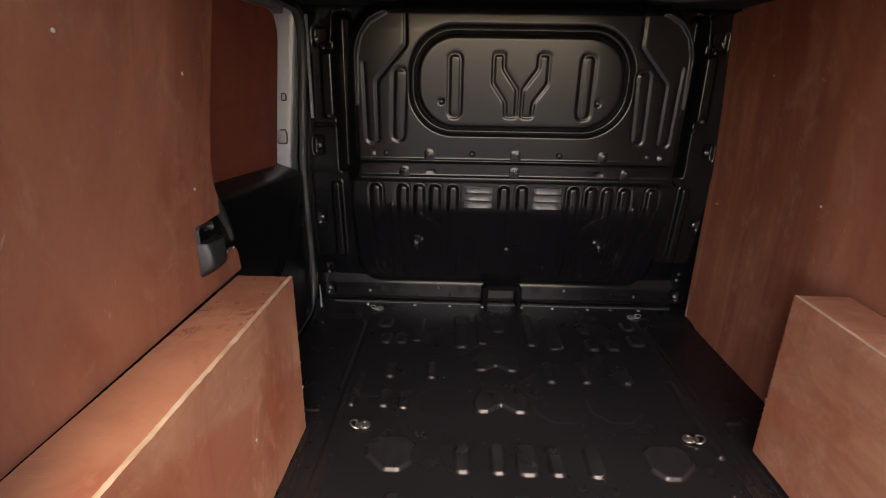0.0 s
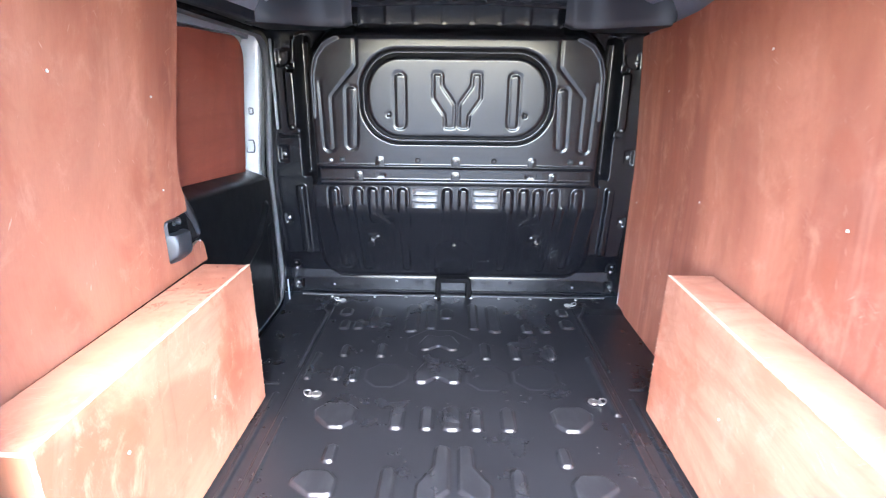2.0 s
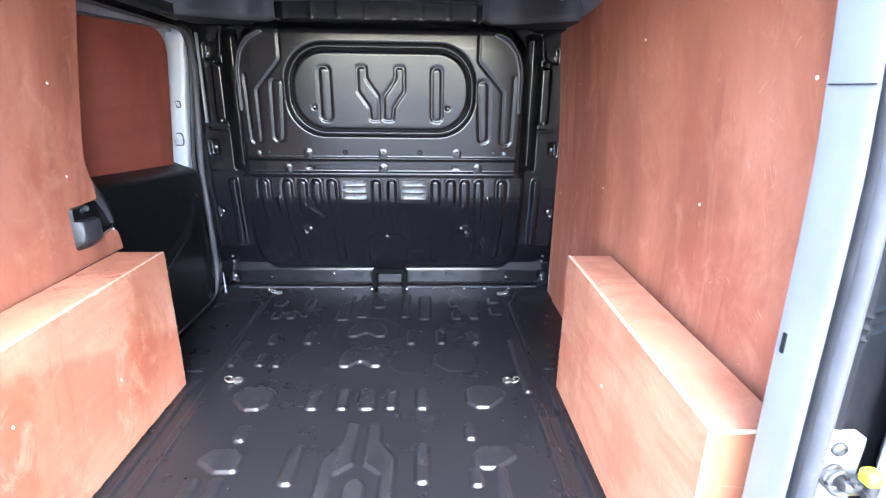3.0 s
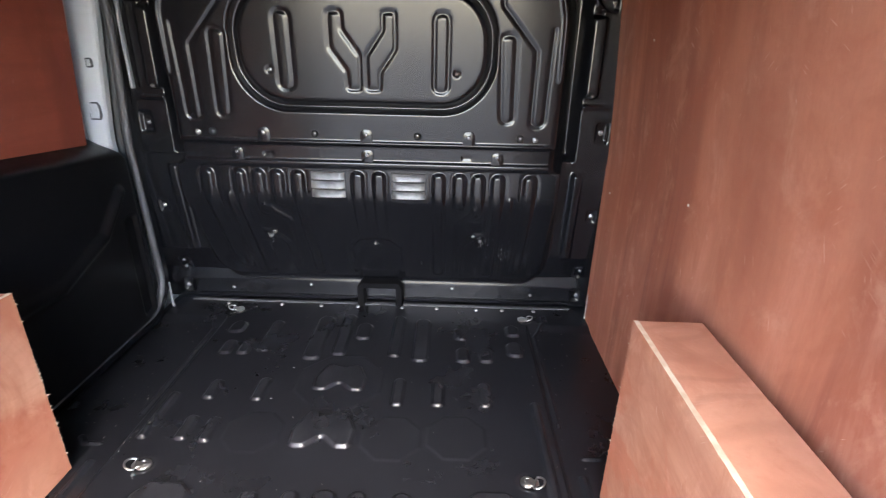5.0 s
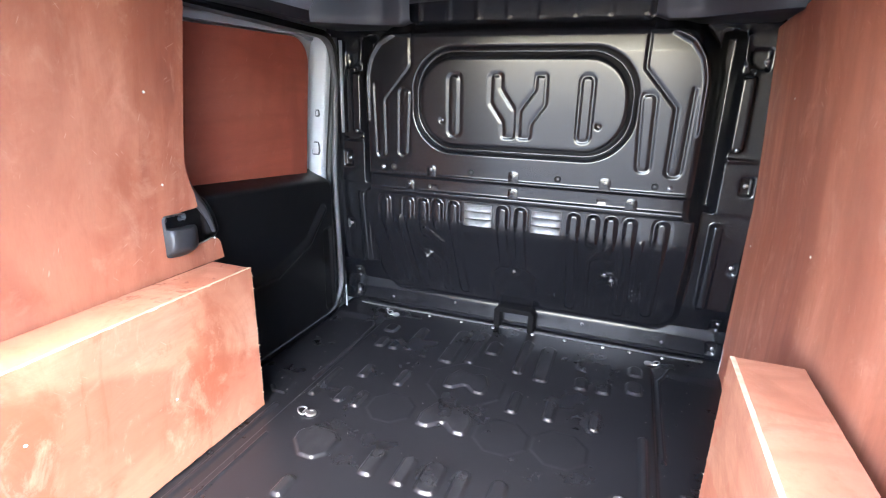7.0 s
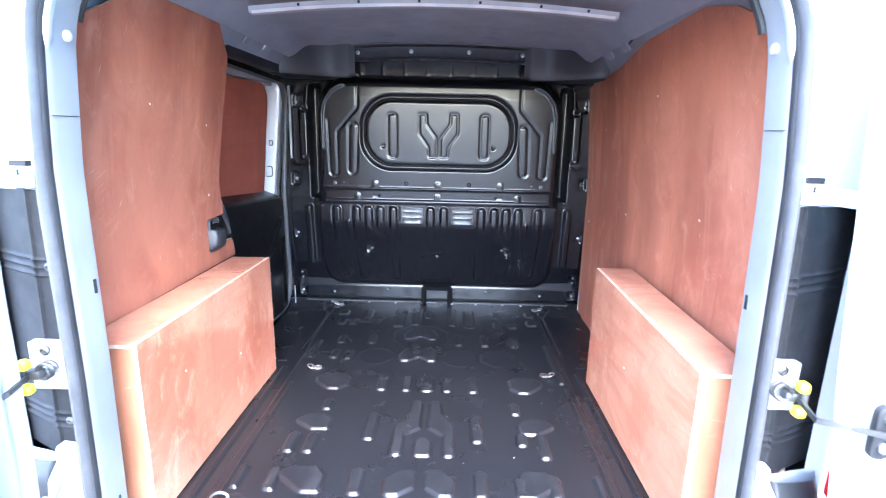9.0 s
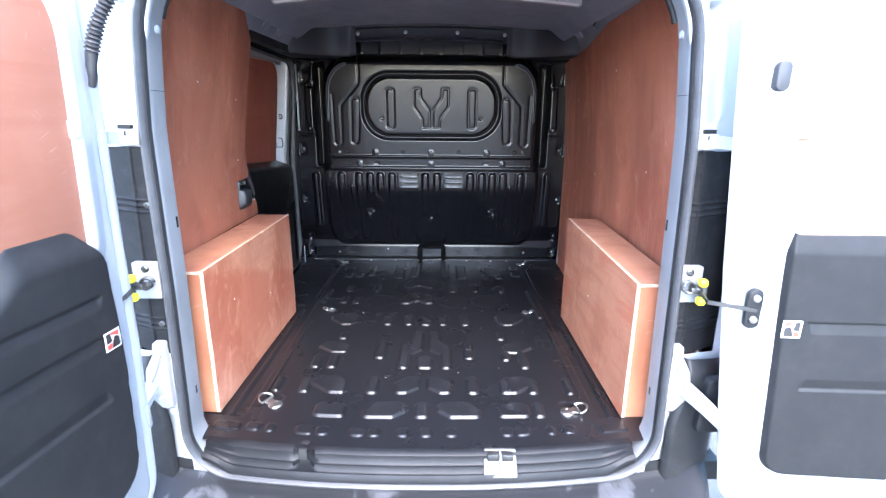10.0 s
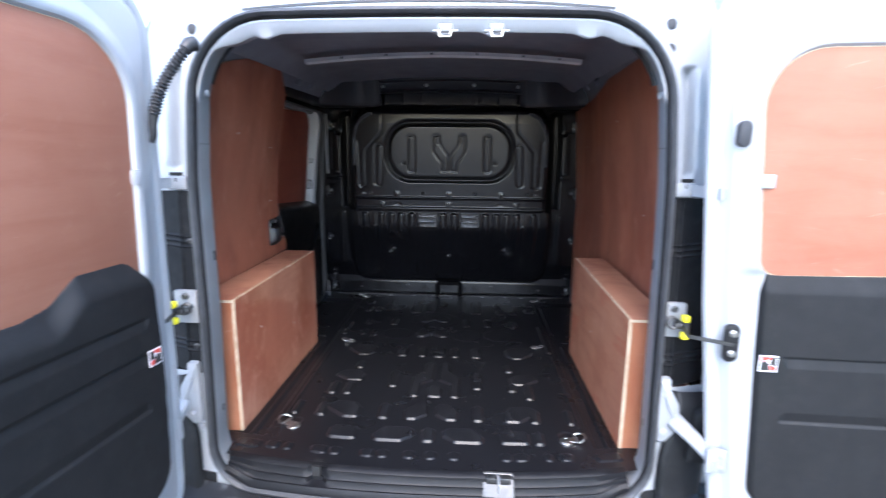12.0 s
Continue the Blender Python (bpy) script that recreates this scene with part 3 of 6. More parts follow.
def bow(x):
    """How far the rear edge of the van curves forward at the sides."""
    return 0.055 * (np.abs(x) / 0.62) ** 2.2


def floor_sheet():
    xs, ys = np.arange(-0.80, 0.801, 0.0034), np.arange(0.0, 1.868, 0.0021)
    X, Y = np.meshgrid(xs, ys)
    Z = np.zeros_like(X)
    for pts, h in floor_raised:
        p = np.array(pts)
        (x0, y0), (x1, y1) = p.min(0) - 0.01, p.max(0) + 0.01
        i0, i1, j0, j1 = np.searchsorted(ys, y0), np.searchsorted(ys, y1), np.searchsorted(xs, x0), np.searchsorted(xs, x1)
        s = (slice(i0, i1), slice(j0, j1))
        soft = [tuple(q) for q in rounded(pts, 0.014, 3)] if h > 0.005 and len(pts) < 11 else pts
        Z[s] = np.maximum(Z[s], 1.0 * h * ramp(sd_poly(X[s], Y[s], soft) - 0.0035, 0.0085))
    P = np.pad(Z, 1, mode="edge")
    Z = (P[:-2, 1:-1] + P[2:, 1:-1] + P[1:-1, :-2] + P[1:-1, 2:] + 2 * Z) / 6
    ax = np.abs(X)
    # side channels: a long step and a shallow swage on each side
    Z -= 0.010 * smooth01((ax - 0.535) / 0.012) * smooth01((Y - 0.14) / 0.02) * smooth01((1.74 - Y) / 0.05)
    Z += 0.006 * ramp(sd_box(ax, Y, 0.585, 0.60, 0.012, 0.46, 0.01), 0.008)
    Z += 0.006 * ramp(sd_box(ax, Y, 0.512, 0.60, 0.006, 0.32, 0.005), 0.006)
    Z += 0.006 * ramp(sd_line(ax, Y, [(0.60, 1.11), (0.64, 1.11), (0.66, 1.13)], 0.008), 0.006)
    Z += 0.005 * ramp(sd_line(ax, Y, [(0.56, 1.22), (0.56, 1.66), (0.60, 1.74)], 0.007), 0.006)
    Z += 0.004 * ramp(sd_box(ax, Y, 0.57, 0.085, 0.045, 0.03, 0.02), 0.010)
    for rx, ry in ((-0.447, 1.04), (0.449, 1.025), (-0.47, 0.275), (0.458, 0.24), (-0.516, 1.783), (0.54, 1.76)):
        Z -= 0.004 * ramp(np.hypot(X - rx, Y - ry) - 0.03, 0.015)
    Z += 0.0012 * np.sin(X * 9 + 1) * np.sin(Y * 7)
    # the rear edge follows the curve of the tail
    Yb = Y + (0.045 + bow(X)) * np.clip(1 - Y / 0.5, 0, 1)
    keep = ~((X < -0.772) & (Y > 1.04))[:-1, :-1]
    return sheet("floor", np.stack([X, Yb, Z], -1), black_floor, keep)


floor = new("floor", floor_sheet())
tagged(floor, "glossy black painted pressed steel load floor with raised ribs", "floor", kind="structure")

# ---- bulkhead: pressed sheet with a leaning lower half ----
def bulk_base(x, z):
    ax = np.abs(x)
    low = 1.660 + 0.56 * (np.clip(0.44 - z, 0, 0.35) + 0.035 * np.clip((0.51 - z) / 0.07, 0, 1) ** 2)
    y = 1.655 - np.clip(z - 0.575, 0, 0.5) * 0.045 + 0.046 * smooth01((z - 1.125) / 0.05)
    # the lower half ends in a rounded foot that stands proud of its flange
    flange = 1.850 + 0.40 * np.clip(z, 0, 0.115)
    side = 1.80 + 0.05 * np.clip((0.5 - z) / 0.4, 0, 1)
    behind = np.where(z < 0.115, flange, side + (flange - side) * np.clip((0.22 - z) / 0.105, 0, 1))
    k = smooth01((sd_box(x, z, 0, 0.415, 0.588, 0.303, 0.075) + 0.004) / 0.034)
    y_low = low * (1 - k) + np.maximum(behind, low + 0.006) * k
    half = 0.585 - 0.11 * np.clip((z - 0.98) / 0.2, 0, 1) ** 2
    k = smooth01((ax - half + 0.035) / 0.080)
    y_up = y * (1 - k) + np.maximum(1.795, y) * k
    return np.where(z < 0.575, y_low, y_up)


def bulk_relief(X, Z):
    ax = np.abs(X)
    R = np.zeros(np.shape(X), float)
    # the oval pressing of the blanked window and its groove
    outer, inner = sd_box(X, Z, 0, 0.916, 0.372, 0.176, 0.150), sd_box(X, Z, 0, 0.915, 0.345, 0.147, 0.130)
    across = np.clip(-outer / np.maximum(inner - outer, 1e-6), 0, 1)
    R -= 0.017 * np.sin(math.pi * across) ** 0.8 * ((outer < 0) & (inner > 0))
    R += 0.003 * ramp(inner, 0.010)
    groove = lambda d: 0.0040 * ramp(np.abs(d + 0.005) - 0.0075, 0.0075)
    R -= groove(sd_box(ax, Z, 0.219, 0.903, 0.025, 0.106, 0.022))
    bone = [(-0.096, 1.010), (-0.052, 1.010), (-0.052, 0.962), (-0.004, 0.895), (-0.004, 0.800), (-0.050, 0.800), (-0.052, 0.850), (-0.096, 0.912)]
    R -= groove(sd_poly(-ax, Z, [tuple(p) for p in rounded(bone, 0.012, 4)]))
    R -= 0.005 * ramp(np.hypot(ax - 0.263, Z - 0.853) - 0.011, 0.006)
    # side beads of the upper half
    R -= groove(sd_poly(ax, Z, [tuple(p) for p in rounded([(0.376, 0.960), (0.428, 0.960), (0.436, 0.716), (0.390, 0.716)], 0.02, 4)]))
    R -= 0.006 * ramp(sd_line(ax, Z, [(0.383, 1.17), (0.383, 1.028), (0.482, 0.916), (0.482, 0.722)], 0.0055), 0.005)
    R -= 0.006 * ramp(sd_line(ax, Z, [(0.482, 0.722), (0.492, 0.712), (0.510, 0.712), (0.520, 0.722), (0.524, 0.97)], 0.0055), 0.005)
    R += 0.009 * ramp(sd_line(ax, Z, [(0.560, 0.84), (0.556, 1.00), (0.540, 1.06), (0.505, 1.105), (0.45, 1.135)], 0.012), 0.010)
    # joint between the halves
    R += 0.008 * ramp(np.abs(Z - 0.649) - 0.006, 0.005) * (ax < 0.565)
    R -= 0.006 * ramp(np.abs(Z - 0.618) - 0.030, 0.006) * (ax < 0.60)
    R += 0.004 * ramp(np.abs(Z - 0.591) - 0.004, 0.004) * (ax < 0.565)
    R -= 0.003 * ramp(sd_box(ax, Z, 0.30, 0.612, 0.016, 0.006, 0.004), 0.003)
    # upright ribs of the lower half
    for c, z0 in ((0.497, 0.15), (0.399, 0.13), (0.339, 0.40), (0.281, 0.44), (0.217, 0.13), (0.033, 0.30)):
        d = sd_box(ax, Z, c, (0.563 + z0) / 2, 0.0205, (0.563 - z0) / 2, 0.019)
        R += 0.008 * ramp(d, 0.008) - 0.0035 * ramp(np.abs(d - 0.003) - 0.005, 0.005)
    for ln in ([(0.335, 0.445), (0.27, 0.385), (0.27, 0.14)], [(0.05, 0.31), (0.095, 0.27), (0.095, 0.14)], [(0.30, 0.14), (0.30, 0.28), (0.345, 0.335), (0.37, 0.335)], [(0.44, 0.14), (0.44, 0.48)]):
        R += 0.006 * ramp(sd_line(ax, Z, ln, 0.011), 0.010)
    R -= 0.006 * ramp(np.hypot(X, Z - 0.285) - 0.03, 0.02)
    R -= 0.006 * ramp(np.hypot(ax - 0.36, Z - 0.305) - 0.028, 0.018)
    # faint upright ribs above the panel
    R += 0.002 * ramp(np.abs(((X + 0.42) % 0.105) - 0.052) - 0.016, 0.012) * smooth01((Z - 1.165) / 0.02) * (ax < 0.43)
    # deep gaps between the panel and the pillars
    R -= 0.050 * ramp(sd_box(ax, Z, 0.626, 0.86, 0.034, 0.285, 0.010), 0.022)
    # pillar pressings beside the bulkhead
    R += 0.018 * ramp(sd_box(ax, Z, 0.682, 0.900, 0.026, 0.118, 0.012), 0.010)
    R += 0.014 * ramp(sd_box(ax, Z, 0.675, 0.38, 0.022, 0.165, 0.012), 0.012)
    R -= 0.010 * ramp(sd_box(ax, Z, 0.735, 0.675, 0.022, 0.035, 0.010), 0.008)
    R += 0.010 * ramp(sd_line(ax, Z, [(0.665, 0.755), (0.74, 0.755)], 0.008), 0.008)
    R -= 0.010 * ramp(sd_box(ax, Z, 0.705, 1.06, 0.030, 0.035, 0.012), 0.008)
    R += 0.010 * ramp(sd_line(ax, Z, [(0.625, 1.15), (0.66, 1.13), (0.665, 1.06), (0.70, 1.025)], 0.008), 0.008)
    for zc in (0.387, 0.145, 0.048):
        R -= 0.006 * ramp(sd_box(ax, Z, 0.742, zc, 0.018, 0.026, 0.008), 0.006)
    return R


def bulkhead():
    t = thing("bulkhead", (0, 1.86, 0), "black painted pressed steel bulkhead with an oval blanked window and louvred vents", "bulkhead", kind="structure")
    step = 0.0028
    X, Z = np.meshgrid(np.arange(-0.8316, 0.832, step), np.arange(0.0, 1.3, step))
    Y = bulk_base(X, Z) - bulk_relief(X, Z)
    for _ in range(5):
        P = np.pad(Y, 1, mode="edge")
        Y = (P[:-2, 1:-1] + P[2:, 1:-1] + P[1:-1, :-2] + P[1:-1, 2:] + 2 * Y) / 6
    part("pressed_panel", sheet("pressed_panel", np.stack([X, Y, Z], -1), black_panel), None, t)
    yb = lambda x, z: float(bulk_base(np.array([float(x)]), np.array([float(z)]))[0] - bulk_relief(np.array([float(x)]), np.array([float(z)]))[0])
    head = [(0.0085, 0), (0.0085, 0.002), (0.006, 0.003), (0.006, 0.006), (0.0045, 0.0075), (0.0, 0.008)]
    domed = [(0.008, 0), (0.007, 0.003), (0.004, 0.005), (0.0, 0.006)]
    up, lean = pose(0, 0, 0, 90), pose(0, 0, 0, 119)
    for x, z, prof in [(s * a, b, p) for a, b, p in ((0.500, 0.673, head), (0.304, 0.676, head), (0.393, 0.616, head), (0.746, 0.387, head), (0.752, 0.150, domed), (0.752, 0.118, domed), (0.752, 0.045, head), (0.574, 0.040, domed), (0.272, 0.060, domed), (0.725, 1.055, head), (0.735, 0.675, head), (0.685, 0.79, domed), (0.36, 0.305, head), (0.335, 0.33, domed)) for s in (1, -1)] + [(0, 0.676, head), (0, 0.616, head), (0, 0.283, head)]:
        turn = lean if 0.09 < z < 0.47 and abs(x) < 0.6 else up
        part("bolt", lathe(prof, Matrix.Translation((x, yb(x, z) + 0.001, z)) @ turn), bolt_steel, t)
    for x, z in ((0.455, 0.676), (0.152, 0.676), (0.263, 0.853)):
        for s in (1, -1):
            seat = Matrix.Translation((s * x, yb(s * x, z), z)) @ up
            ring = part("plugged_hole", lathe([(0.0115, -0.002), (0.0115, 0.002), (0.0095, 0.003), (0.0065, 0.001), (0, 0.001)], seat), matt_black, t, "dark rubber plug")
            part("stud", lathe([(0.005, 0), (0.0045, 0.003), (0.002, 0.0042), (0, 0.0042)], seat, 10), bolt_steel, ring)
    # bolt clips
    for x, z in [(s * a, b) for a, b in ((0.304, 0.672), (0.393, 0.610)) for s in (1, -1)] + [(0, 0.672), (0, 0.610)]:
        o = rounded([(x - 0.018, z - 0.022), (x + 0.018, z - 0.022), (x + 0.018, z + 0.02), (x - 0.018, z + 0.02)], [0.002, 0.002, 0.014, 0.014], 4)
        y0 = yb(x, z)
        part("bolt_tab", plate(o, lambda u, w, v: (u, y0 - w, v), -0.004, 0.003, 0.001), black_panel, t)
    # two vents of three louvres
    for s in (1, -1):
        for z in (0.548, 0.520, 0.492):
            yy = float(bulk_base(np.array([0.12]), np.array([z]))[0])
            prof = [(0.0, 0.0135), (-0.009, 0.0125), (-0.0125, 0.009), (-0.0165, -0.010), (-0.0135, -0.0125), (0.004, -0.008), (0.006, 0.010)]
            bm = bmesh.new()
            n = 9
            rings = []
            for k in range(n):
                f = k / (n - 1)
                sc = min(1.0, 0.55 + 4.0 * min(f, 1 - f))
                x = s * 0.124 + (f - 0.5) * 0.104
                rings.append([bm.verts.new((x, yy + 0.004 + a * sc, z + b)) for a, b in prof])
            for a, b in zip(rings, rings[1:]):
                for j in range(len(prof)):
                    bm.faces.new((a[j - 1], a[j], b[j], b[j - 1]))
            bm.faces.new(rings[0]), bm.faces.new(rings[-1][::-1])
            part("louvre", bm, louvre_metal, t, "worn metal louvre of the bulkhead vent")
    # foot flange with its lip, notch frame and fixings
    lip = [(-0.72, 1.852, 0.006), (-0.62, 1.847, 0.006), (0.62, 1.847, 0.006), (0.72, 1.852, 0.006)]
    part("foot_lip", sweep(lip, [(-0.006, -0.005), (0.006, -0.005), (0.006, -0.002), (0.004, -0.0005), (-0.006, -0.0005)]), louvre_metal, t, "worn bright edge along the foot")
    frame_path = [(-0.072, 1.846, 0.0), (-0.072, 1.850, 0.076), (-0.066, 1.851, 0.086), (0.066, 1.851, 0.086), (0.072, 1.850, 0.076), (0.072, 1.846, 0.0)]
    part("notch_frame", sweep(frame_path, [(-0.013, -0.012), (-0.009, -0.017), (0.009, -0.017), (0.013, -0.012), (0.013, 0.03), (-0.013, 0.03)], up=(0, 1, 0)), foam_black, t, "dark moulded frame round a small opening in the foot")
    for x in (-0.573, -0.371, -0.222, -0.083, 0.085, 0.216, 0.364, 0.462, 0.58):
        part("floor_bolt", lathe(domed, pose(x, 1.822, 0.002)), steel, t)
    for s in (1, -1):
        o = [(s * 0.762, 0.0), (s * 0.770, 0.0), (s * 0.769, 0.10), (s * 0.765, 0.10)]
        part("corner_strip", plate(o, lambda u, w, v: (u, 1.79 - w, v), 0.0, 0.004), jamb_paint, t, "bare light metal strip at the foot of the pillar")
    return t


bulkhead()

# ---- ceiling, header, roof bows and side rails ----
def crown(x, y):
    return 1.318 - 0.035 * (np.abs(x) / 0.6) ** 2.2 + 0.012 * np.sin(np.clip((y - 0.05) / 1.7, 0, 1) * math.pi)


def ceiling_mesh():
    X, Y = np.meshgrid(np.linspace(-0.66, 0.66, 67), np.linspace(0.17, 1.76, 86))
    Z = crown(X, Y)
    for xb in (-0.42, -0.21, 0.0, 0.21, 0.42):
        Z += 0.004 * ramp(np.abs(X - xb) - 0.025, 0.02) * ((Y > 0.95) & (Y < 1.5))
    ax = np.abs(X)
    Z = Z - 0.05 * smooth01((ax - 0.58) / 0.08)
    return sheet("ceiling", np.stack([X, Y, Z], -1), roof_grey)


tagged(new("ceiling", ceiling_mesh()), "bare dark grey metal underside of the van roof", "ceiling", kind="structure")


def bow_beam(name, y, depth, drop, material, label, half, level, sag):
    t = thing(name, (0, y, 1.2), label, "roof beam", kind="structure")
    path = [(x, y + (float(bow(np.array([x]))[0]) + 0.05 if y < 0.3 else 0.0), level + drop * 0.5 - sag * (abs(x) / 0.6) ** 2) for x in np.linspace(-half, half, 25)]
    d, h = depth / 2, drop / 2
    part("beam", sweep(path, [(-d, -h * 0.7), (-d * 0.8, -h), (d * 0.8, -h), (d, -h * 0.7), (d, h), (-d, h)]), material, t)
    return t


rb = bow_beam("roof_bow", 0.84, 0.036, 0.020, bow_grey, "light grey primed steel roof bow across the ceiling", 0.55, 1.287, 0.034)
lip = [(x, 0.8215, 1.2895 - 0.034 * (abs(x) / 0.6) ** 2) for x in np.linspace(-0.54, 0.54, 25)]
part("bow_lip", sweep(lip, [(-0.002, -0.004), (0.002, -0.004), (0.002, 0.004), (-0.002, 0.004)]), jamb_white, rb, "pale bare edge of the bow")
for x in (-0.40, -0.22, -0.04, 0.14, 0.32, 0.46):
    part("bow_hole", lathe([(0.0045, -0.002), (0.0045, 0.0006), (0.003, 0.0012), (0, 0.0012)], Matrix.Translation((x, 0.822, 1.300 - 0.034 * (abs(x) / 0.6) ** 2)) @ pose(0, 0, 0, 90), 10), black_plastic, rb)
hd = bow_beam("roof_header", 0.13, 0.12, 0.03, roof_grey, "dark inner header beam above the rear opening", 0.56, 1.288, 0.035)
for x0, x1 in ((-0.46, -0.30), (-0.20, -0.08), (0.02, 0.12), (0.24, 0.38)):
    part("header_slot", box(x0, x1, 0.187, 0.20, 1.276, 1.286, 0.002), black_plastic, hd)


def front_header():
    t = thing("front_header", (0, 1.66, 1.22), "black front roof cross member with bolts and a crimped lower edge", "roof beam", kind="structure")
    bm = bmesh.new()
    rows = []
    for x in np.linspace(-0.43, 0.43, 173):
        wave = 0.0022 * math.sin(x * 95) + 0.0014 * math.sin(x * 41)
        sag = -0.018 * (abs(x) / 0.5) ** 2
        rows.append([bm.verts.new((x, y, z + sag)) for y, z in ((1.628, 1.345), (1.632, 1.313), (1.636, 1.3085), (1.642, 1.306), (1.652, 1.302), (1.652, 1.262), (1.650, 1.257 + wave), (1.644 - wave, 1.2535 + wave), (1.647, 1.250 + wave), (1.668, 1.246), (1.70, 1.243))])
    for a, b in zip(rows, rows[1:]):
        for j in range(10):
            bm.faces.new((a[j], a[j + 1], b[j + 1], b[j]))
    part("cross_member", bm, header_paint, t)
    for x in (-0.405, -0.378, -0.132, 0.134, 0.378, 0.405):
        part("bolt", lathe([(0.010, 0), (0.010, 0.002), (0.007, 0.003), (0.006, 0.008), (0, 0.009)], Matrix.Translation((x, 1.652, 1.282 - 0.018 * (abs(x) / 0.5) ** 2)) @ pose(0, 0, 0, 78)), steel, t)
    # gussets that sweep from the cross member round to the side rails
    for s in (1, -1):
        bm = bmesh.new()
        rows = []
        for x in np.linspace(0.39, 0.735, 36):
            y = 1.640 - 0.012 * smooth01((x - 0.39) / 0.03) - 0.13 * smooth01((x - 0.475) / 0.26)
            foot = 1.160 + 0.012 * smooth01((0.43 - x) / 0.04)
            rows.append([bm.verts.new((s * x, yy, z)) for yy, z in ((y, 1.34), (y + 0.002, foot + 0.03), (y + 0.004, foot + 0.012), (y + 0.010, foot + 0.003), (y + 0.022, foot), (1.80, foot + 0.004))])
        for a, b in zip(rows, rows[1:]):
            for j in range(5):
                bm.faces.new((a[j], a[j + 1], b[j + 1], b[j]))
        part("corner_gusset", bm, header_paint, t, "dark corner gusset under the roof")
    return t


front_header()


def wall_x(z, s, y=0.5):
    """Inner face of the side lining."""
    k = 0.078 if s < 0 else 0.078 - 0.045 * min(1, max(0, (y - 0.3) / 1.4))
    return s * (0.766 - k * max(0.0, (z - 0.60) / 0.56) ** 1.25)


def side_rail(s):
    t = thing("roof_side_rail", (s * 0.70, 0.9, 1.15), "dark grey metal rail where the roof meets the van side", "roof rail", kind="structure")
    bm = bmesh.new()
    rows = []
    for y in np.linspace(0.18, 1.78, 40):
        x0 = abs(wall_x(1.15, s, y)) + 0.018
        rows.append([bm.verts.new((s * x, y, z)) for x, z in ((x0 + (0.01 if s < 0 and y > 0.97 else 0.03), 1.180 if s < 0 and y > 0.97 else 1.10), (x0, 1.184 if s < 0 and y > 0.97 else 1.16), (x0 - 0.012, 1.20), (x0 - 0.035, 1.245), (x0 - 0.085, 1.285), (0.60, 1.30), (0.58, 1.312))])
    for a, b in zip(rows, rows[1:]):
        for j in range(6):
            bm.faces.new((a[j], a[j + 1], b[j + 1], b[j]))
    part("rail", bm, roof_grey, t)
    for y in (1.12, 1.30):
        o = rounded([(y - 0.04, 1.215), (y + 0.04, 1.215), (y + 0.03, 1.262), (y - 0.03, 1.262)], 0.012, 3)
        part("pressing", plate(o, lambda u, w, v: (s * (0.685 - (v - 1.21) * 0.75 - w), u, v), -0.004, 0.004, 0.003), roof_grey, t)
    return t


for s in (1, -1):
    rail = side_rail(s)
    if s > 0:
        part("rail_plug", lathe([(0.016, 0), (0.015, 0.003), (0.008, 0.005), (0, 0.005)], Matrix.Translation((0.667, 1.03, 1.243)) @ pose(0, 0, 0, 0, -58, 0) @ Matrix.Diagonal((1.5, 1, 1, 1)), 16), black_plastic, rail, "dark oval plug")

# ---- outer shell that closes the van ----
def van_shell():
    t = thing("van_body", (0, 0.9, -0.45), "white painted body shell of a small panel van", "van", kind="structure")
    for s in (1, -1):
        bm = bmesh.new()
        rows = []
        for y in np.linspace(0.0, 1.0, 12):
            rows.append([bm.verts.new((s * x, 2.3 * y + (1 - y) * (0.07 + float(bow(np.array([x]))[0]) + 0.035 * max(0.0, (z - 0.7) / 0.6) ** 2), z)) for x, z in ((0.84, -0.32), (0.885, 0.0), (0.90, 0.4), (0.89, 0.75), (0.84, 1.1), (0.79, 1.27), (0.72, 1.37), (0.6, 1.395))])
        for a, b in zip(rows, rows[1:]):
            for j in range(7):
                bm.faces.new((a[j], a[j + 1], b[j + 1], b[j]))
        part("side_panel", bm, white_paint, t)
        part("inner_side", box(min(s * 0.812, s * 0.824), max(s * 0.812, s * 0.824), 0.225, 0.97 if s < 0 else 1.95, -0.02, 1.15), black_panel, t)
    X, Y = np.meshgrid(np.linspace(-0.62, 0.62, 20), np.linspace(0.15, 2.3, 20))
    part("roof_panel", sheet("roof_panel", np.stack([X, Y, 1.43 - 0.045 * (np.abs(X) / 0.6) ** 2.5 + 0 * Y], -1), white_paint), None, t)
    part("cab_side", box(-0.88, 0.88, 2.28, 2.32, -0.3, 1.40), white_paint, t)
    part("underbody", box(-0.86, 0.86, 0.09, 2.3, -0.12, -0.06), black_plastic, t)
    return t


van = van_shell()

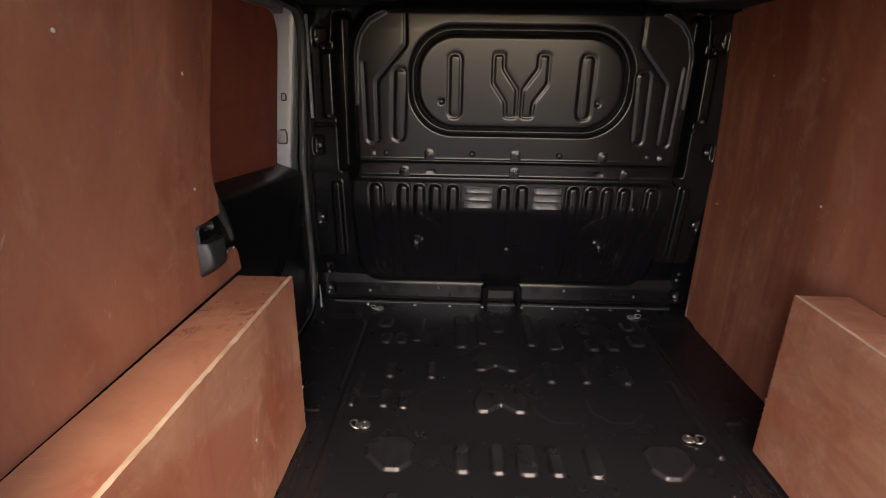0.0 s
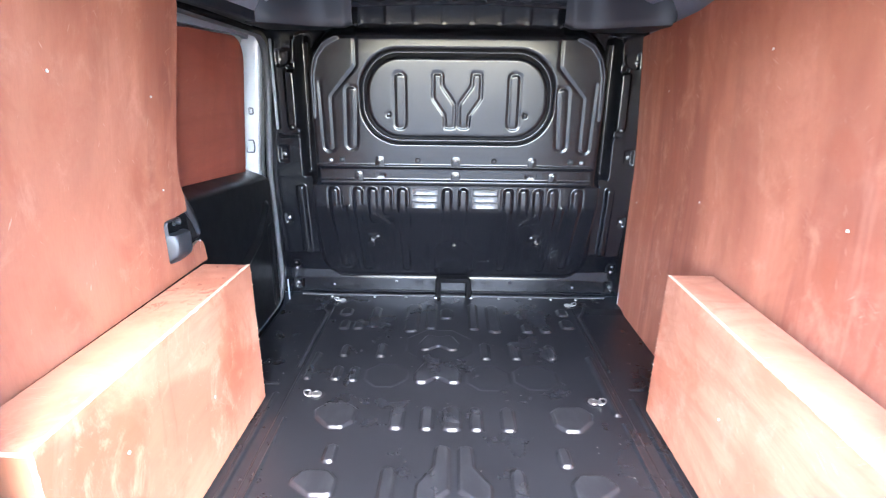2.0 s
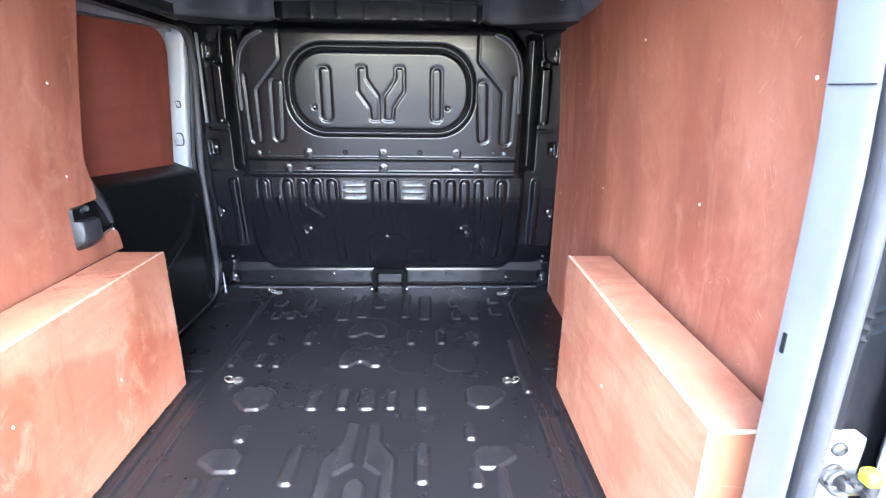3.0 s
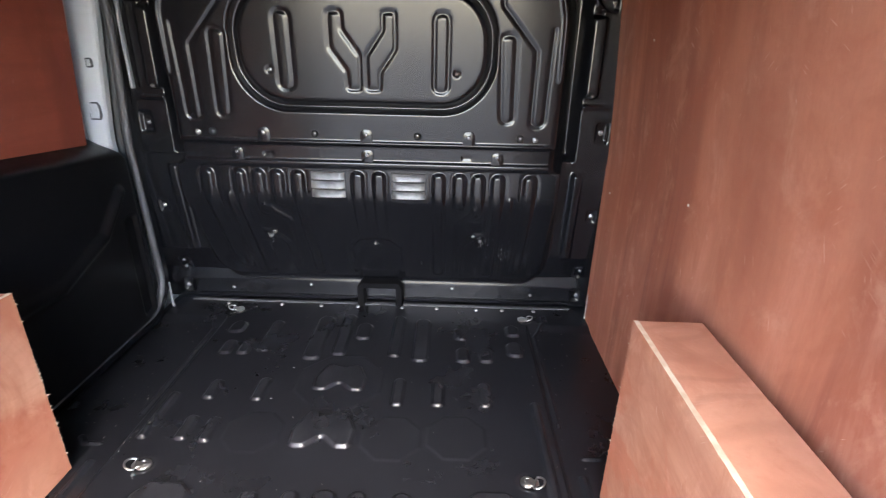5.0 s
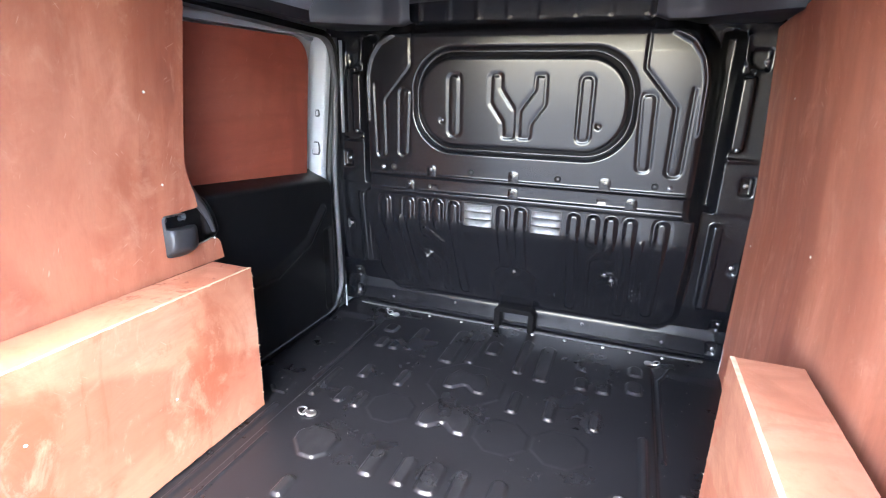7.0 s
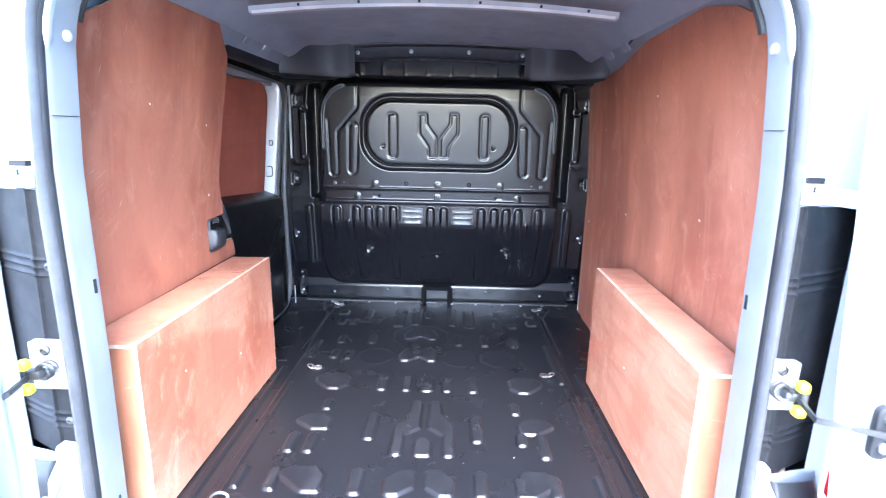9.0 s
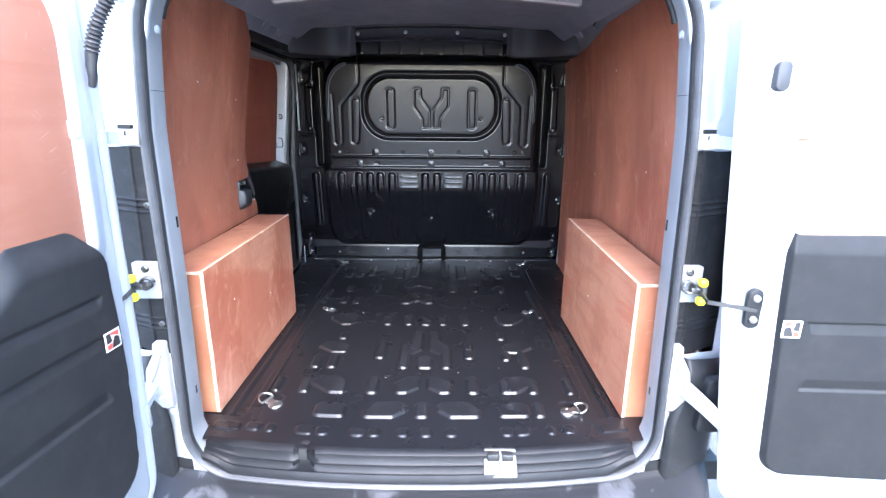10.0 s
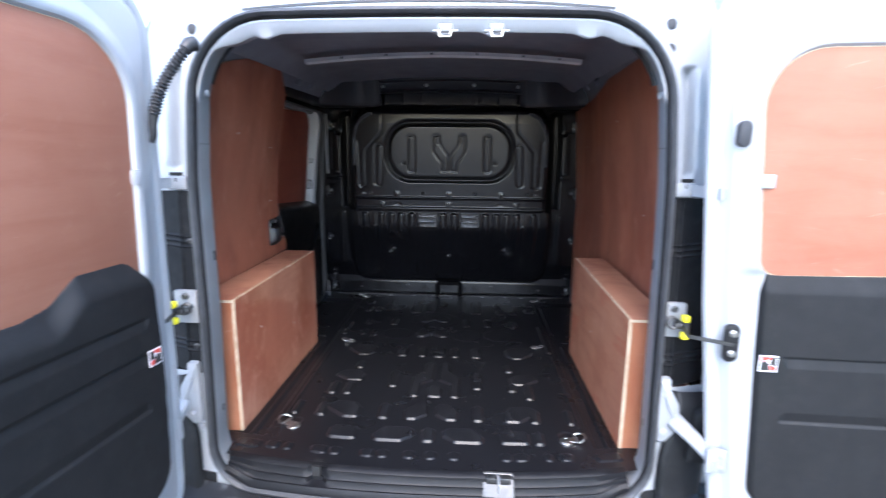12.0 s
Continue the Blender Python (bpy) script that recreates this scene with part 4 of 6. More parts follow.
# ---- plywood linings ----
def lining(name, outline, s, label, thick=0.009):
    """A bent plywood sheet of outline (y, z) on side s, with a pale raw rim."""
    zs = [p[1] for p in outline]
    bm = bmesh.new()
    pts = []
    for i, p in enumerate(outline):
        a, b = Vector(outline[i - 1]), Vector(p)
        n = max(1, int((b - a).length / 0.03))
        pts += [a + (b - a) * (k / n) for k in range(1, n + 1)]
    # front skin cut into level bands, so that the sheet can bend
    levels = sorted({round(z, 4) for z in np.arange(min(zs), max(zs), 0.03)})
    front = [bm.verts.new((p.x, p.y, 0)) for p in pts]
    bm.faces.new(front)
    for z in levels[1:]:
        geom = bm.verts[:] + bm.edges[:] + bm.faces[:]
        bmesh.ops.bisect_plane(bm, geom=geom, plane_co=(0, z, 0), plane_no=(0, 1, 0))
    rim_edges = [e for e in bm.edges if e.is_boundary]
    r = bmesh.ops.extrude_edge_only(bm, edges=rim_edges)
    back = {v for v in r["geom"] if isinstance(v, bmesh.types.BMVert)}
    for g in r["geom"]:
        if isinstance(g, bmesh.types.BMFace):
            g.material_index = 1
    for v in bm.verts:
        y, z = v.co.x, v.co.y
        x = wall_x(z, s, y)
        if v in back:
            x += s * thick
        v.co = (x, y, z)
    return single(name, bm, [ply_wall, ply_edge], label, "lining panel", kind="structure", smooth=30)


left_outline = rounded([(0.14, 0.446), (0.14, 1.06), (0.42, 1.205), (0.62, 1.25), (0.89, 1.25), (0.976, 1.15), (0.972, 0.735), (1.004, 0.655), (1.012, 0.618), (0.890, 0.612), (0.890, 0.506), (0.93, 0.498), (1.078, 0.521), (1.090, 0.446)],
                       [0, 0.12, 0.2, 0.2, 0.06, 0.05, 0.15, 0.10, 0.005, 0.012, 0.012, 0.004, 0.03, 0], 5)
lining("wall_lining_left", left_outline, -1, "red-brown film-faced plywood side lining, scuffed, cut out round the door catch")
right_outline = rounded([(0.14, -0.014), (0.14, 1.08), (0.42, 1.208), (0.62, 1.25), (0.87, 1.253), (1.30, 1.182), (1.80, 1.150), (1.80, -0.014)], [0, 0.12, 0.2, 0.2, 0.05, 0.05, 0.02, 0], 5)
lining("wall_lining_right", right_outline, 1, "red-brown film-faced plywood side lining, streaked and scratched")

# screws of the linings
def screw(x, y, z, s, parent):
    part("screw", lathe([(0.0034, 0), (0.0034, 0.0010), (0.0024, 0.0018), (0.0, 0.0013)], Matrix.Translation((x, y, z)) @ pose(0, 0, 0, 0, -90 * s, 0), 10), screw_zinc, parent)


for s, spots in ((-1, ((0.86, 0.93), (0.90, 0.70), (0.55, 0.98), (0.22, 0.9), (1.06, 0.515), (0.25, 0.62))), (1, ((0.30, 0.95), (0.9, 1.05), (1.5, 0.95), (1.72, 0.5), (0.6, 0.7), (1.2, 0.62)))):
    host = bpy.data.objects["wall_lining_left" if s < 0 else "wall_lining_right"]
    for y, z in spots:
        screw(wall_x(z, s, y), y, z, s, host)

# ---- boxes over the wheel arches ----
def board(name, x0, x1, y0, y1, z0, z1, face_axis, parent, label="", chip=0.0, seed=1, film=None):
    """A plywood board: film on its two faces, raw pale edges, a little chipped."""
    r = random.Random(seed)
    bm = bmesh.new()
    L, W = (y1 - y0, z1 - z0) if face_axis == "x" else (y1 - y0, x1 - x0) if face_axis == "z" else (x1 - x0, z1 - z0)
    nu, nv = max(2, int(L / 0.012)), max(2, int(W / 0.012))
    grid = {}
    for side in (0, 1):
        for i in range(nu + 1):
            for j in range(nv + 1):
                u, v = i / nu, j / nv
                du = dv = 0.0
                if chip:
                    if i in (0, nu):
                        du = (1 if i == 0 else -1) * max(0, r.gauss(0, 1)) * chip
                    if j in (0, nv):
                        dv = (1 if j == 0 else -1) * max(0, r.gauss(0, 1)) * chip
                uu, vv = u * L + du, v * W + dv
                if face_axis == "x":
                    co = (x0 if side == 0 else x1, y0 + uu, z0 + vv)
                elif face_axis == "z":
                    co = (x0 + vv, y0 + uu, z0 if side == 0 else z1)
                else:
                    co = (x0 + uu, y0 if side == 0 else y1, z0 + vv)
                grid[side, i, j] = bm.verts.new(co)
    for side in (0, 1):
        for i in range(nu):
            for j in range(nv):
                bm.faces.new((grid[side, i, j], grid[side, i + 1, j], grid[side, i + 1, j + 1], grid[side, i, j + 1]))
    for side_edge in ([(i, 0) for i in range(nu + 1)], [(i, nv) for i in range(nu + 1)], [(0, j) for j in range(nv + 1)], [(nu, j) for j in range(nv + 1)]):
        for a, b in zip(side_edge, side_edge[1:]):
            bm.faces.new((grid[0, a[0], a[1]], grid[0, b[0], b[1]], grid[1, b[0], b[1]], grid[1, a[0], a[1]])).material_index = 1
    return part(name, bm, [film or ply_box, ply_edge], parent, label, smooth=25)


def arch_box(s, y0, y1, label):
    t = thing("wheel_arch_box", (s * 0.68, (y0 + y1) / 2, 0), label, "plywood box", "boxes over the wheel arches")
    xi, top, th = 0.606, 0.453, 0.0095
    xo = 0.744 if s < 0 else 0.735
    a, b = sorted((s * xi, s * (xi + th)))
    side = board("side_board", a, b, y0, y1, -0.004, top, "x", t, chip=0.0010, seed=3 if s > 0 else 4, film=ply_stained if s < 0 else None)
    c, d = sorted((s * (xi + th), s * xo))
    board("top_board", c, d, y0, y1 - 0.002, top - th, top - 0.0006, "z", t, chip=0.0006, seed=5 if s > 0 else 6, film=ply_dripped if s < 0 else ply_figured)
    board("end_board", c, d, y0 + 0.003, y0 + 0.003 + th, -0.004, top - th, "y", t, chip=0.0003, seed=8, film=ply_end_darkened)
    board("front_board", c, d, y1 - 0.003 - th, y1 - 0.003, -0.004, top - th, "y", t, chip=0.0006, seed=9)
    r = random.Random(11 + s)
    for y, z in ((0.18, 0.30), (0.50, 0.20)) if s < 0 else ((0.42, 0.24),):
        bm = lathe([(0.0034, 0), (0.0034, 0.0010), (0.0024, 0.0018), (0.0, 0.0013)], Matrix.Translation((s * xi, y0 + y, z)) @ pose(0, 0, 0, 0, -90 * s, 0), 10)
        part("screw", bm, screw_zinc, side)
    # splinters on the far upright edge
    bm = bmesh.new()
    for i in range(80):
        z = r.uniform(0.02, 0.44)
        l, w = r.uniform(0.003, 0.011), r.uniform(0.001, 0.003)
        x = s * (xi + r.uniform(0.0, th))
        p = [(x, y1 - 0.001, z - w), (x, y1 - 0.001, z + w), (x - s * 0.002, y1 + l * 0.6, z + r.uniform(-0.003, 0.003)), (x + s * 0.001, y1 - 0.001, z)]
        v = [bm.verts.new(q) for q in p]
        bm.faces.new((v[0], v[1], v[2])), bm.faces.new((v[1], v[3], v[2])), bm.faces.new((v[3], v[0], v[2])), bm.faces.new((v[0], v[3], v[1]))
    tagged(part("splinter", bm, ply_edge, side, "pale broken wood fibres on the sawn edge"), kind="stuff")
    # the rear end stands a little out of true
    for ob in t.children_recursive:
        base = base_of(ob)
        for v in ob.data.vertices:
            rear = (y1 - (v.co.y + base.y)) / (y1 - y0)
            v.co.x += -(0.004 + 0.010 * rear) if s < 0 else 0.006 * rear
            if s > 0:
                v.co.z -= (v.co.z + base.z) * 0.046 * rear
    return t


arch_box(-1, 0.232, 1.028, "red-brown plywood wheel arch box with pale edges and damp stain")
arch_box(1, 0.212, 0.993, "red-brown plywood wheel arch box with pale sawn edges")

# ---- lashing rings on the floor ----
def lashing_ring(at, turn, label, size=1.0):
    t = thing("lashing_ring", (at[0], at[1], 0.0), label, "lashing ring", "lashing rings on the load floor")
    m = pose(at[0], at[1], 0.0, 0, 0, turn) @ Matrix.Scale(size, 4)
    part("base", lathe([(0.022, -0.003), (0.022, 0.003), (0.019, 0.006), (0.010, 0.0078), (0.0085, 0.005), (0.0, 0.0045)], m, 20), steel, t)
    tab = rounded([(-0.014, -0.004), (0.030, -0.016), (0.036, 0.0), (0.030, 0.016), (-0.014, 0.004)], 0.004, 3)
    part("tab", plate(tab, lambda u, w, v: m @ Vector((u, v, w)), 0.003, 0.0075, 0.001), steel, t)
    path = []
    for k in range(15):
        a = math.radians(-105 + 210 * k / 14)
        path.append((0.040 - (0.010 if size < 1 else 0.0) + 0.022 * math.cos(a), 0.023 * math.sin(a), 0.010 + 0.009 * math.cos(a)))
    path = [m @ Vector(p) for p in path + [(0.034 - (0.010 if size < 1 else 0.0), 0.012, 0.009), (0.034 - (0.010 if size < 1 else 0.0), -0.012, 0.009)]]
    part("d_ring", sweep(path, circle(0.0034 * size, 8), closed=True), steel, t)
    return t


lashing_ring((-0.447, 1.040), 195, "zinc-plated lashing ring lying on the floor beside the stained box", 0.75)
lashing_ring((0.449, 1.025), -20, "zinc-plated lashing ring lying on the floor mid-way", 0.75)
lashing_ring((-0.462, 0.268), 150, "zinc-plated lashing ring near the rear sill")
lashing_ring((0.452, 0.236), 12, "zinc-plated lashing ring near the rear sill")
lashing_ring((-0.516, 1.783), 190, "zinc-plated lashing ring at the foot of the bulkhead", 0.72)
lashing_ring((0.530, 1.765), -10, "zinc-plated lashing ring at the foot of the bulkhead", 0.72)

mote = paint("pale_dust", (0.30, 0.27, 0.23), (0.20, 0.18, 0.16), 0.7, 0.9, scale=60, fine=300, bump=0.1)
# pale specks of dust and chips on the floor
r = random.Random(21)
bm = bmesh.new()
for i in range(130):
    s = r.choice((-1, -1, 1))
    x, y = (s * r.uniform(0.50, 0.70), r.uniform(1.05, 1.80)) if i % 3 else (r.uniform(-0.5, 0.5), r.uniform(0.2, 1.8))
    w, a = r.uniform(0.0005, 0.0014), r.uniform(0, 6.28)
    d, e = Vector((math.cos(a), math.sin(a), 0)) * w * r.uniform(1, 2.2), Vector((-math.sin(a), math.cos(a), 0)) * w
    z = -0.0080 if abs(x) > 0.55 else 0.0035
    q = [bm.verts.new(Vector((x, y, z)) + k) for k in (-d - e, d - e, d + e, -d + e)]
    p = bm.verts.new((x, y, z + 0.0015))
    for j in range(4):
        bm.faces.new((q[j - 1], q[j], p))
single("dust_specks", bm, mote, "pale dust and wood specks scattered on the black floor", "dust", kind="stuff", at=(0, 1.0, 0))

# ---- sliding side door ----
def slide_x(z):
    return -0.800 - 0.058 * min(1.0, max(0.0, (1.10 - z) / 0.47))


def sliding_door():
    t = thing("sliding_door", (-0.83, 1.35, -0.06), "closed white sliding side door with a black lower trim and a plywood window blank", "van door")
    fx = lambda u, w, v: (slide_x(v) + w, u, v)
    skin = rounded([(0.90, -0.08), (0.90, 1.16), (1.70, 1.16), (1.765, 1.0), (1.775, -0.08)], [0, 0.04, 0.1, 0.05, 0.1], 6)
    part("inner_skin", plate(skin, lambda u, w, v: (-0.885 + w, u, v), -0.012, 0.0), white_paint, t)
    # front edge of the door: a white face turned to the rear
    bm = bmesh.new()
    rows = [[bm.verts.new((slide_x(z) + dx, y + (1.10 - z) * 0.02, z)) for dx, y in ((-0.060, 1.708), (-0.022, 1.712), (0.016, 1.718), (0.026, 1.721), (0.031, 1.728), (0.032, 1.748))] for z in np.linspace(0.55, 1.15, 24)]
    for a, b in zip(rows, rows[1:]):
        for j in range(5):
            bm.faces.new((a[j], a[j + 1], b[j + 1], b[j]))
    lip = sweep([(slide_x(z) + 0.022, 1.776 + (1.10 - z) * 0.02, z) for z in np.linspace(0.02, 1.14, 30)], circle(0.012, 10, 0.018), up=(1, 0, 0))
    part("edge_seal", lip, black_plastic, t, "black rubber lip along the front edge")
    part("front_stile", bm, white_paint, t, "white painted front edge of the door", smooth=0)
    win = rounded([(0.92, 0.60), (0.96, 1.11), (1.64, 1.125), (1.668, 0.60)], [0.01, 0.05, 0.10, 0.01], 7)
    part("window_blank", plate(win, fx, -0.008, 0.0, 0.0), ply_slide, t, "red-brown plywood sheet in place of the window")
    # moulded trim: bulged sheet with a ledge and a swage
    Y, Z = np.meshgrid(np.linspace(0.93, 1.785, 190), np.linspace(-0.055, 0.668, 160))
    corner = sd_box(Y, Z, 1.355, 0.31, 0.425, 0.365, 0.09)
    X = -0.858 + 0.072 * ramp(corner, 0.055)
    X -= 0.030 * smooth01((Z - 0.615) / 0.05)
    X += 0.014 * ramp(sd_line(Y, Z, [(1.12, 0.30), (1.35, 0.30), (1.55, 0.38), (1.66, 0.50)], 0.03), 0.03)
    X -= 0.012 * ramp(sd_box(Y, Z, 1.69, 0.22, 0.04, 0.20, 0.03), 0.02)
    ridge = [(0.985, 0.70), (1.005, 0.655), (1.035, 0.61), (1.062, 0.565), (1.070, 0.53)]
    X += 0.016 * ramp(sd_line(Y, Z, ridge, 0.030), 0.020)
    Z = Z + np.clip(Z, 0, 1) / 0.668 * (0.010 - 0.075 * (Y - 1.09))
    part("lower_trim", sheet("lower_trim", np.stack([X, Y, Z], -1), satin_black), None, t, "black moulded plastic door trim")
    curl = [(0.965, 0.735), (0.978, 0.705), (0.994, 0.672), (1.014, 0.640), (1.036, 0.608), (1.054, 0.572), (1.064, 0.535)]
    part("trim_curl", sweep([(-0.772, y, z) for y, z in curl], lambda f: circle(0.006 + 0.010 * math.sin(math.pi * min(1.0, f + 0.1)), 12, 0.010), up=(1, 0, 0)), catch_grey, t, "rolled edge of the trim beside the catch")
    # catch housing in the cut-out of the lining
    bm = bmesh.new()
    rows = []
    for z, back in ((0.498, 0.034), (0.506, 0.022), (0.514, 0.012), (0.522, 0.003), (0.532, 0.0), (0.560, 0.001), (0.574, 0.003), (0.579, 0.007), (0.581, 0.034)):
        rows.append([bm.verts.new((x - back, y - (0.57 - z) * 0.09, z + (y - 0.885) * -0.10)) for x, y in ((-0.795, 0.893), (-0.745, 0.895), (-0.738, 0.900), (-0.735, 0.912), (-0.734, 0.945), (-0.738, 0.968), (-0.749, 0.988), (-0.768, 1.004), (-0.800, 1.016))])
    for a, b in zip(rows, rows[1:]):
        for j in range(8):
            bm.faces.new((a[j], a[j + 1], b[j + 1], b[j]))
    catch = part("catch_housing", bm, catch_grey, t, "grey-black bulged catch housing")
    part("catch_slot", box(-0.805, -0.778, 0.890, 1.03, 0.50, 0.622, 0.004, 2), matt_black, catch)
    for y, z in ((0.906, 0.601), (0.958, 0.596)):
        part("bolt", lathe([(0.008, 0), (0.0075, 0.004), (0.004, 0.007), (0, 0.007)], Matrix.Translation((-0.779, y, z)) @ pose(0, 0, 0, 0, 90), 12), dark_steel, catch)
    rim = rounded([(0.893, 0.578), (0.892, 0.614), (1.010, 0.610)], [0, 0.010, 0.012], 5)
    part("catch_rim", sweep([(-0.765, p[0], p[1]) for p in rim], [(-0.0022, -0.020), (0.0022, -0.020), (0.0022, 0.006), (0.0012, 0.0078), (-0.0012, 0.0078), (-0.0022, 0.006)], up=(1, 0, 0)), catch_grey, catch, "pale-edged rim of the catch recess")
    for zc, hw, hh in ((0.715, 0.018, 0.027), (0.855, 0.010, 0.014)):
        xc, yc = slide_x(zc) + 0.002, 1.716 + (1.10 - zc) * 0.02
        o = rounded([(xc - hw, zc - hh), (xc + hw * 0.7, zc - hh), (xc + hw, zc - hh * 0.5), (xc + hw, zc + hh * 0.5), (xc + hw * 0.7, zc + hh), (xc - hw, zc + hh)], 0.003, 2)
        cl = part("clip", plate(o, lambda u, w, v: (u, yc - w, v), -0.004, 0.0025, 0.001), grey_plug, t, "small grey retaining clip")
        part("clip_face", plate(inset(o, 0.005), lambda u, w, v: (u, yc - w, v), 0.002, 0.004, 0.0005), white_paint, cl)
    top = [(slide_x(1.13) + 0.002, y, z) for y, z in ((0.93, 1.128), (1.20, 1.134), (1.50, 1.138), (1.62, 1.138), (1.655, 1.128))]
    part("window_frame", sweep(top, [(-0.010, -0.014), (0.006, -0.014), (0.010, -0.009), (0.010, 0.012), (-0.010, 0.014)], up=(1, 0, 0)), jamb_paint, t, "grey painted window frame of the door")
    return t


sliding_door()

seal_path = [(p[0], p[1]) for p in rounded([(0.90, 0.004), (0.90, 1.155), (1.70, 1.135), (1.752, 0.98), (1.80, 0.004)], [0.02, 0.04, 0.10, 0.2, 0.13], 8)]


def slide_seal():
    pts = []
    for i, p in enumerate(seal_path):
        a, b = Vector(seal_path[i - 1]), Vector(p)
        n = max(1, int((b - a).length / 0.04))
        pts += [a + (b - a) * (k / n) for k in range(1, n + 1)]
    path = [(-0.795 + 0.045 * min(1.0, max(0.0, (p.y - 0.6) / 0.5)) - 0.03 * (p.x < 0.98), p.x, p.y) for p in pts]
    t = thing("side_door_seal", (-0.79, 1.36, -0.04), "black rubber seal round the side door opening", "door seal")
    part("bulb", sweep(path, circle(0.011, 10, 0.013), closed=True, up=(1, 0, 0)), rubber, t)
    edge = [(p[0] + 0.010, 1.355 + (p[1] - 1.355) * 1.035, 0.55 + (p[2] - 0.55) * 1.012) for p in path]
    part("flange", sweep(edge, [(-0.010, -0.003), (0.010, -0.003), (0.010, 0.003), (-0.010, 0.003)], closed=True, up=(1, 0, 0)), black_panel, t)
    return t


slide_seal()
# bright painted edge of the pillar behind the seal
pillar = sweep([(-0.745, 1.775, z) for z in np.linspace(0.78, 1.13, 8)], [(-0.004, -0.006), (0.004, -0.006), (0.004, 0.006), (-0.004, 0.006)], up=(0, 1, 0))
single("pillar_edge", pillar, jamb_paint, "thin bright painted edge of the door pillar", "pillar trim", kind="structure")
# rail between the side door opening and the roof
rail = sweep([(-0.728, y, 1.178) for y in np.linspace(0.95, 1.78, 12)], [(-0.03, -0.014), (0.026, -0.014), (0.03, -0.010), (0.03, 0.022), (-0.03, 0.022)])
single("side_door_rail", rail, header_paint, "dark painted rail above the side door", "rail", kind="structure")

# ---- rear opening ----
aperture = [(p[0], p[1]) for p in rounded([(-0.645, -0.080), (-0.634, 0.45), (-0.634, 0.85), (-0.610, 1.264), (0.616, 1.264), (0.646, 0.85), (0.656, 0.45), (0.667, -0.080)], [0.13, 3.0, 3.0, 0.235, 0.235, 3.0, 3.0, 0.13], 9)]


def dense(pts, step):
    out = []
    for i, p in enumerate(pts):
        a, b = Vector(pts[i - 1]), Vector(p)
        n = max(1, int((b - a).length / step))
        out += [a + (b - a) * (k / n) for k in range(1, n + 1)]
    return out


ring = dense(aperture, 0.03)


def tail_y(x, z):
    """The curved rear face of the body."""
    return float(bow(np.array([x]))[0]) + 0.010 + 0.035 * max(0.0, (z - 0.7) / 0.6) ** 2


def loop_strip(rows, material, name, parent, label=""):
    """A strip round the opening: each row gives the inward offset and the depth behind the rear face."""
    bm = bmesh.new()
    rings = []
    for d, dy in rows:
        rings.append([bm.verts.new((p.x, tail_y(q.x, q.y) + dy, p.y)) for p, q in zip(inset([tuple(r) for r in ring], d), ring)])
    n = len(ring)
    for a, b in zip(rings, rings[1:]):
        for i in range(n):
            bm.faces.new((a[i - 1], a[i], b[i], b[i - 1]))
    return part(name, bm, material, parent, label)


surround = thing("rear_surround", (0, 0.05, -0.1), "white and grey painted frame of the rear door opening", "door frame", kind="structure")
loop_strip([(0.014, 0.006), (0.0175, 0.004), (0.0185, 0.009), (0.0150, 0.030), (0.0110, 0.060), (0.0080, 0.086), (0.0065, 0.092), (0.002, 0.095), (-0.06, 0.118)], jamb_paint, "jamb", surround, "light grey painted inner jamb")
loop_strip([(0.0, 0.016), (-0.03, 0.018), (-0.034, 0.026)], white_paint, "flange", surround)


def seal_ring():
    t = thing("rear_door_seal", (0, 0.03, -0.1), "dark grey double-lipped rubber seal round the rear opening", "door seal")
    loop_strip([(-0.004, 0.014), (-0.008, 0.000), (-0.004, -0.012), (0.003, -0.016), (0.009, -0.011), (0.0115, -0.002), (0.0135, 0.006)], rubber, "outer_bulb", t)
    loop_strip([(0.0115, 0.006), (0.012, -0.001), (0.014, -0.004), (0.0165, -0.001), (0.018, 0.006), (0.017, 0.012)], black_plastic, "inner_lip", t)
    return t


seal_ring()


def rear_face():
    """White rear face of the body outside the opening, with the pressed channels of its pillars."""
    outer = [tuple(p) for p in rounded([(-0.87, -0.34), (-0.885, 0.55), (-0.84, 1.0), (-0.74, 1.385), (0.74, 1.385), (0.84, 1.0), (0.885, 0.55), (0.87, -0.34)], [0.02, 0.3, 0.3, 0.14, 0.14, 0.3, 0.3, 0.02], 6)]
    X, Z = np.meshgrid(np.arange(-0.888, 0.889, 0.006), np.arange(-0.342, 1.388, 0.006))
    inner, rim = sd_poly(X, Z, [tuple(p) for p in aperture]), sd_poly(X, Z, outer)
    ax = np.abs(X)
    cx = 0.688 - 0.055 * (Z - 0.88)
    rib = ramp(np.maximum(np.abs(ax - cx) - 0.019, np.abs(Z - 1.005) - 0.140), 0.013)
    Y = bow(X) + 0.030 + 0.035 * np.clip((Z - 0.7) / 0.6, 0, None) ** 2
    Y = Y + 0.030 * rib - 0.006 * ramp(np.maximum(np.abs(ax - cx - 0.029) - 0.010, np.abs(Z - 1.01) - 0.13), 0.008)
    Y = Y + 0.05 * smooth01((rim + 0.03) / 0.03) ** 2
    hole = (inner > 0.010) & (rim < 0.004) & ~((ax > 0.640) & (ax < 0.80) & (Z > 0.276) & (Z < 0.806))
    keep = hole[:-1, :-1] & hole[1:, 1:] & hole[1:, :-1] & hole[:-1, 1:]
    return part("rear_face", sheet("rear_face", np.stack([X, Y, Z], -1), white_paint, keep), None, surround, "white painted rear face of the body")


rear_face()
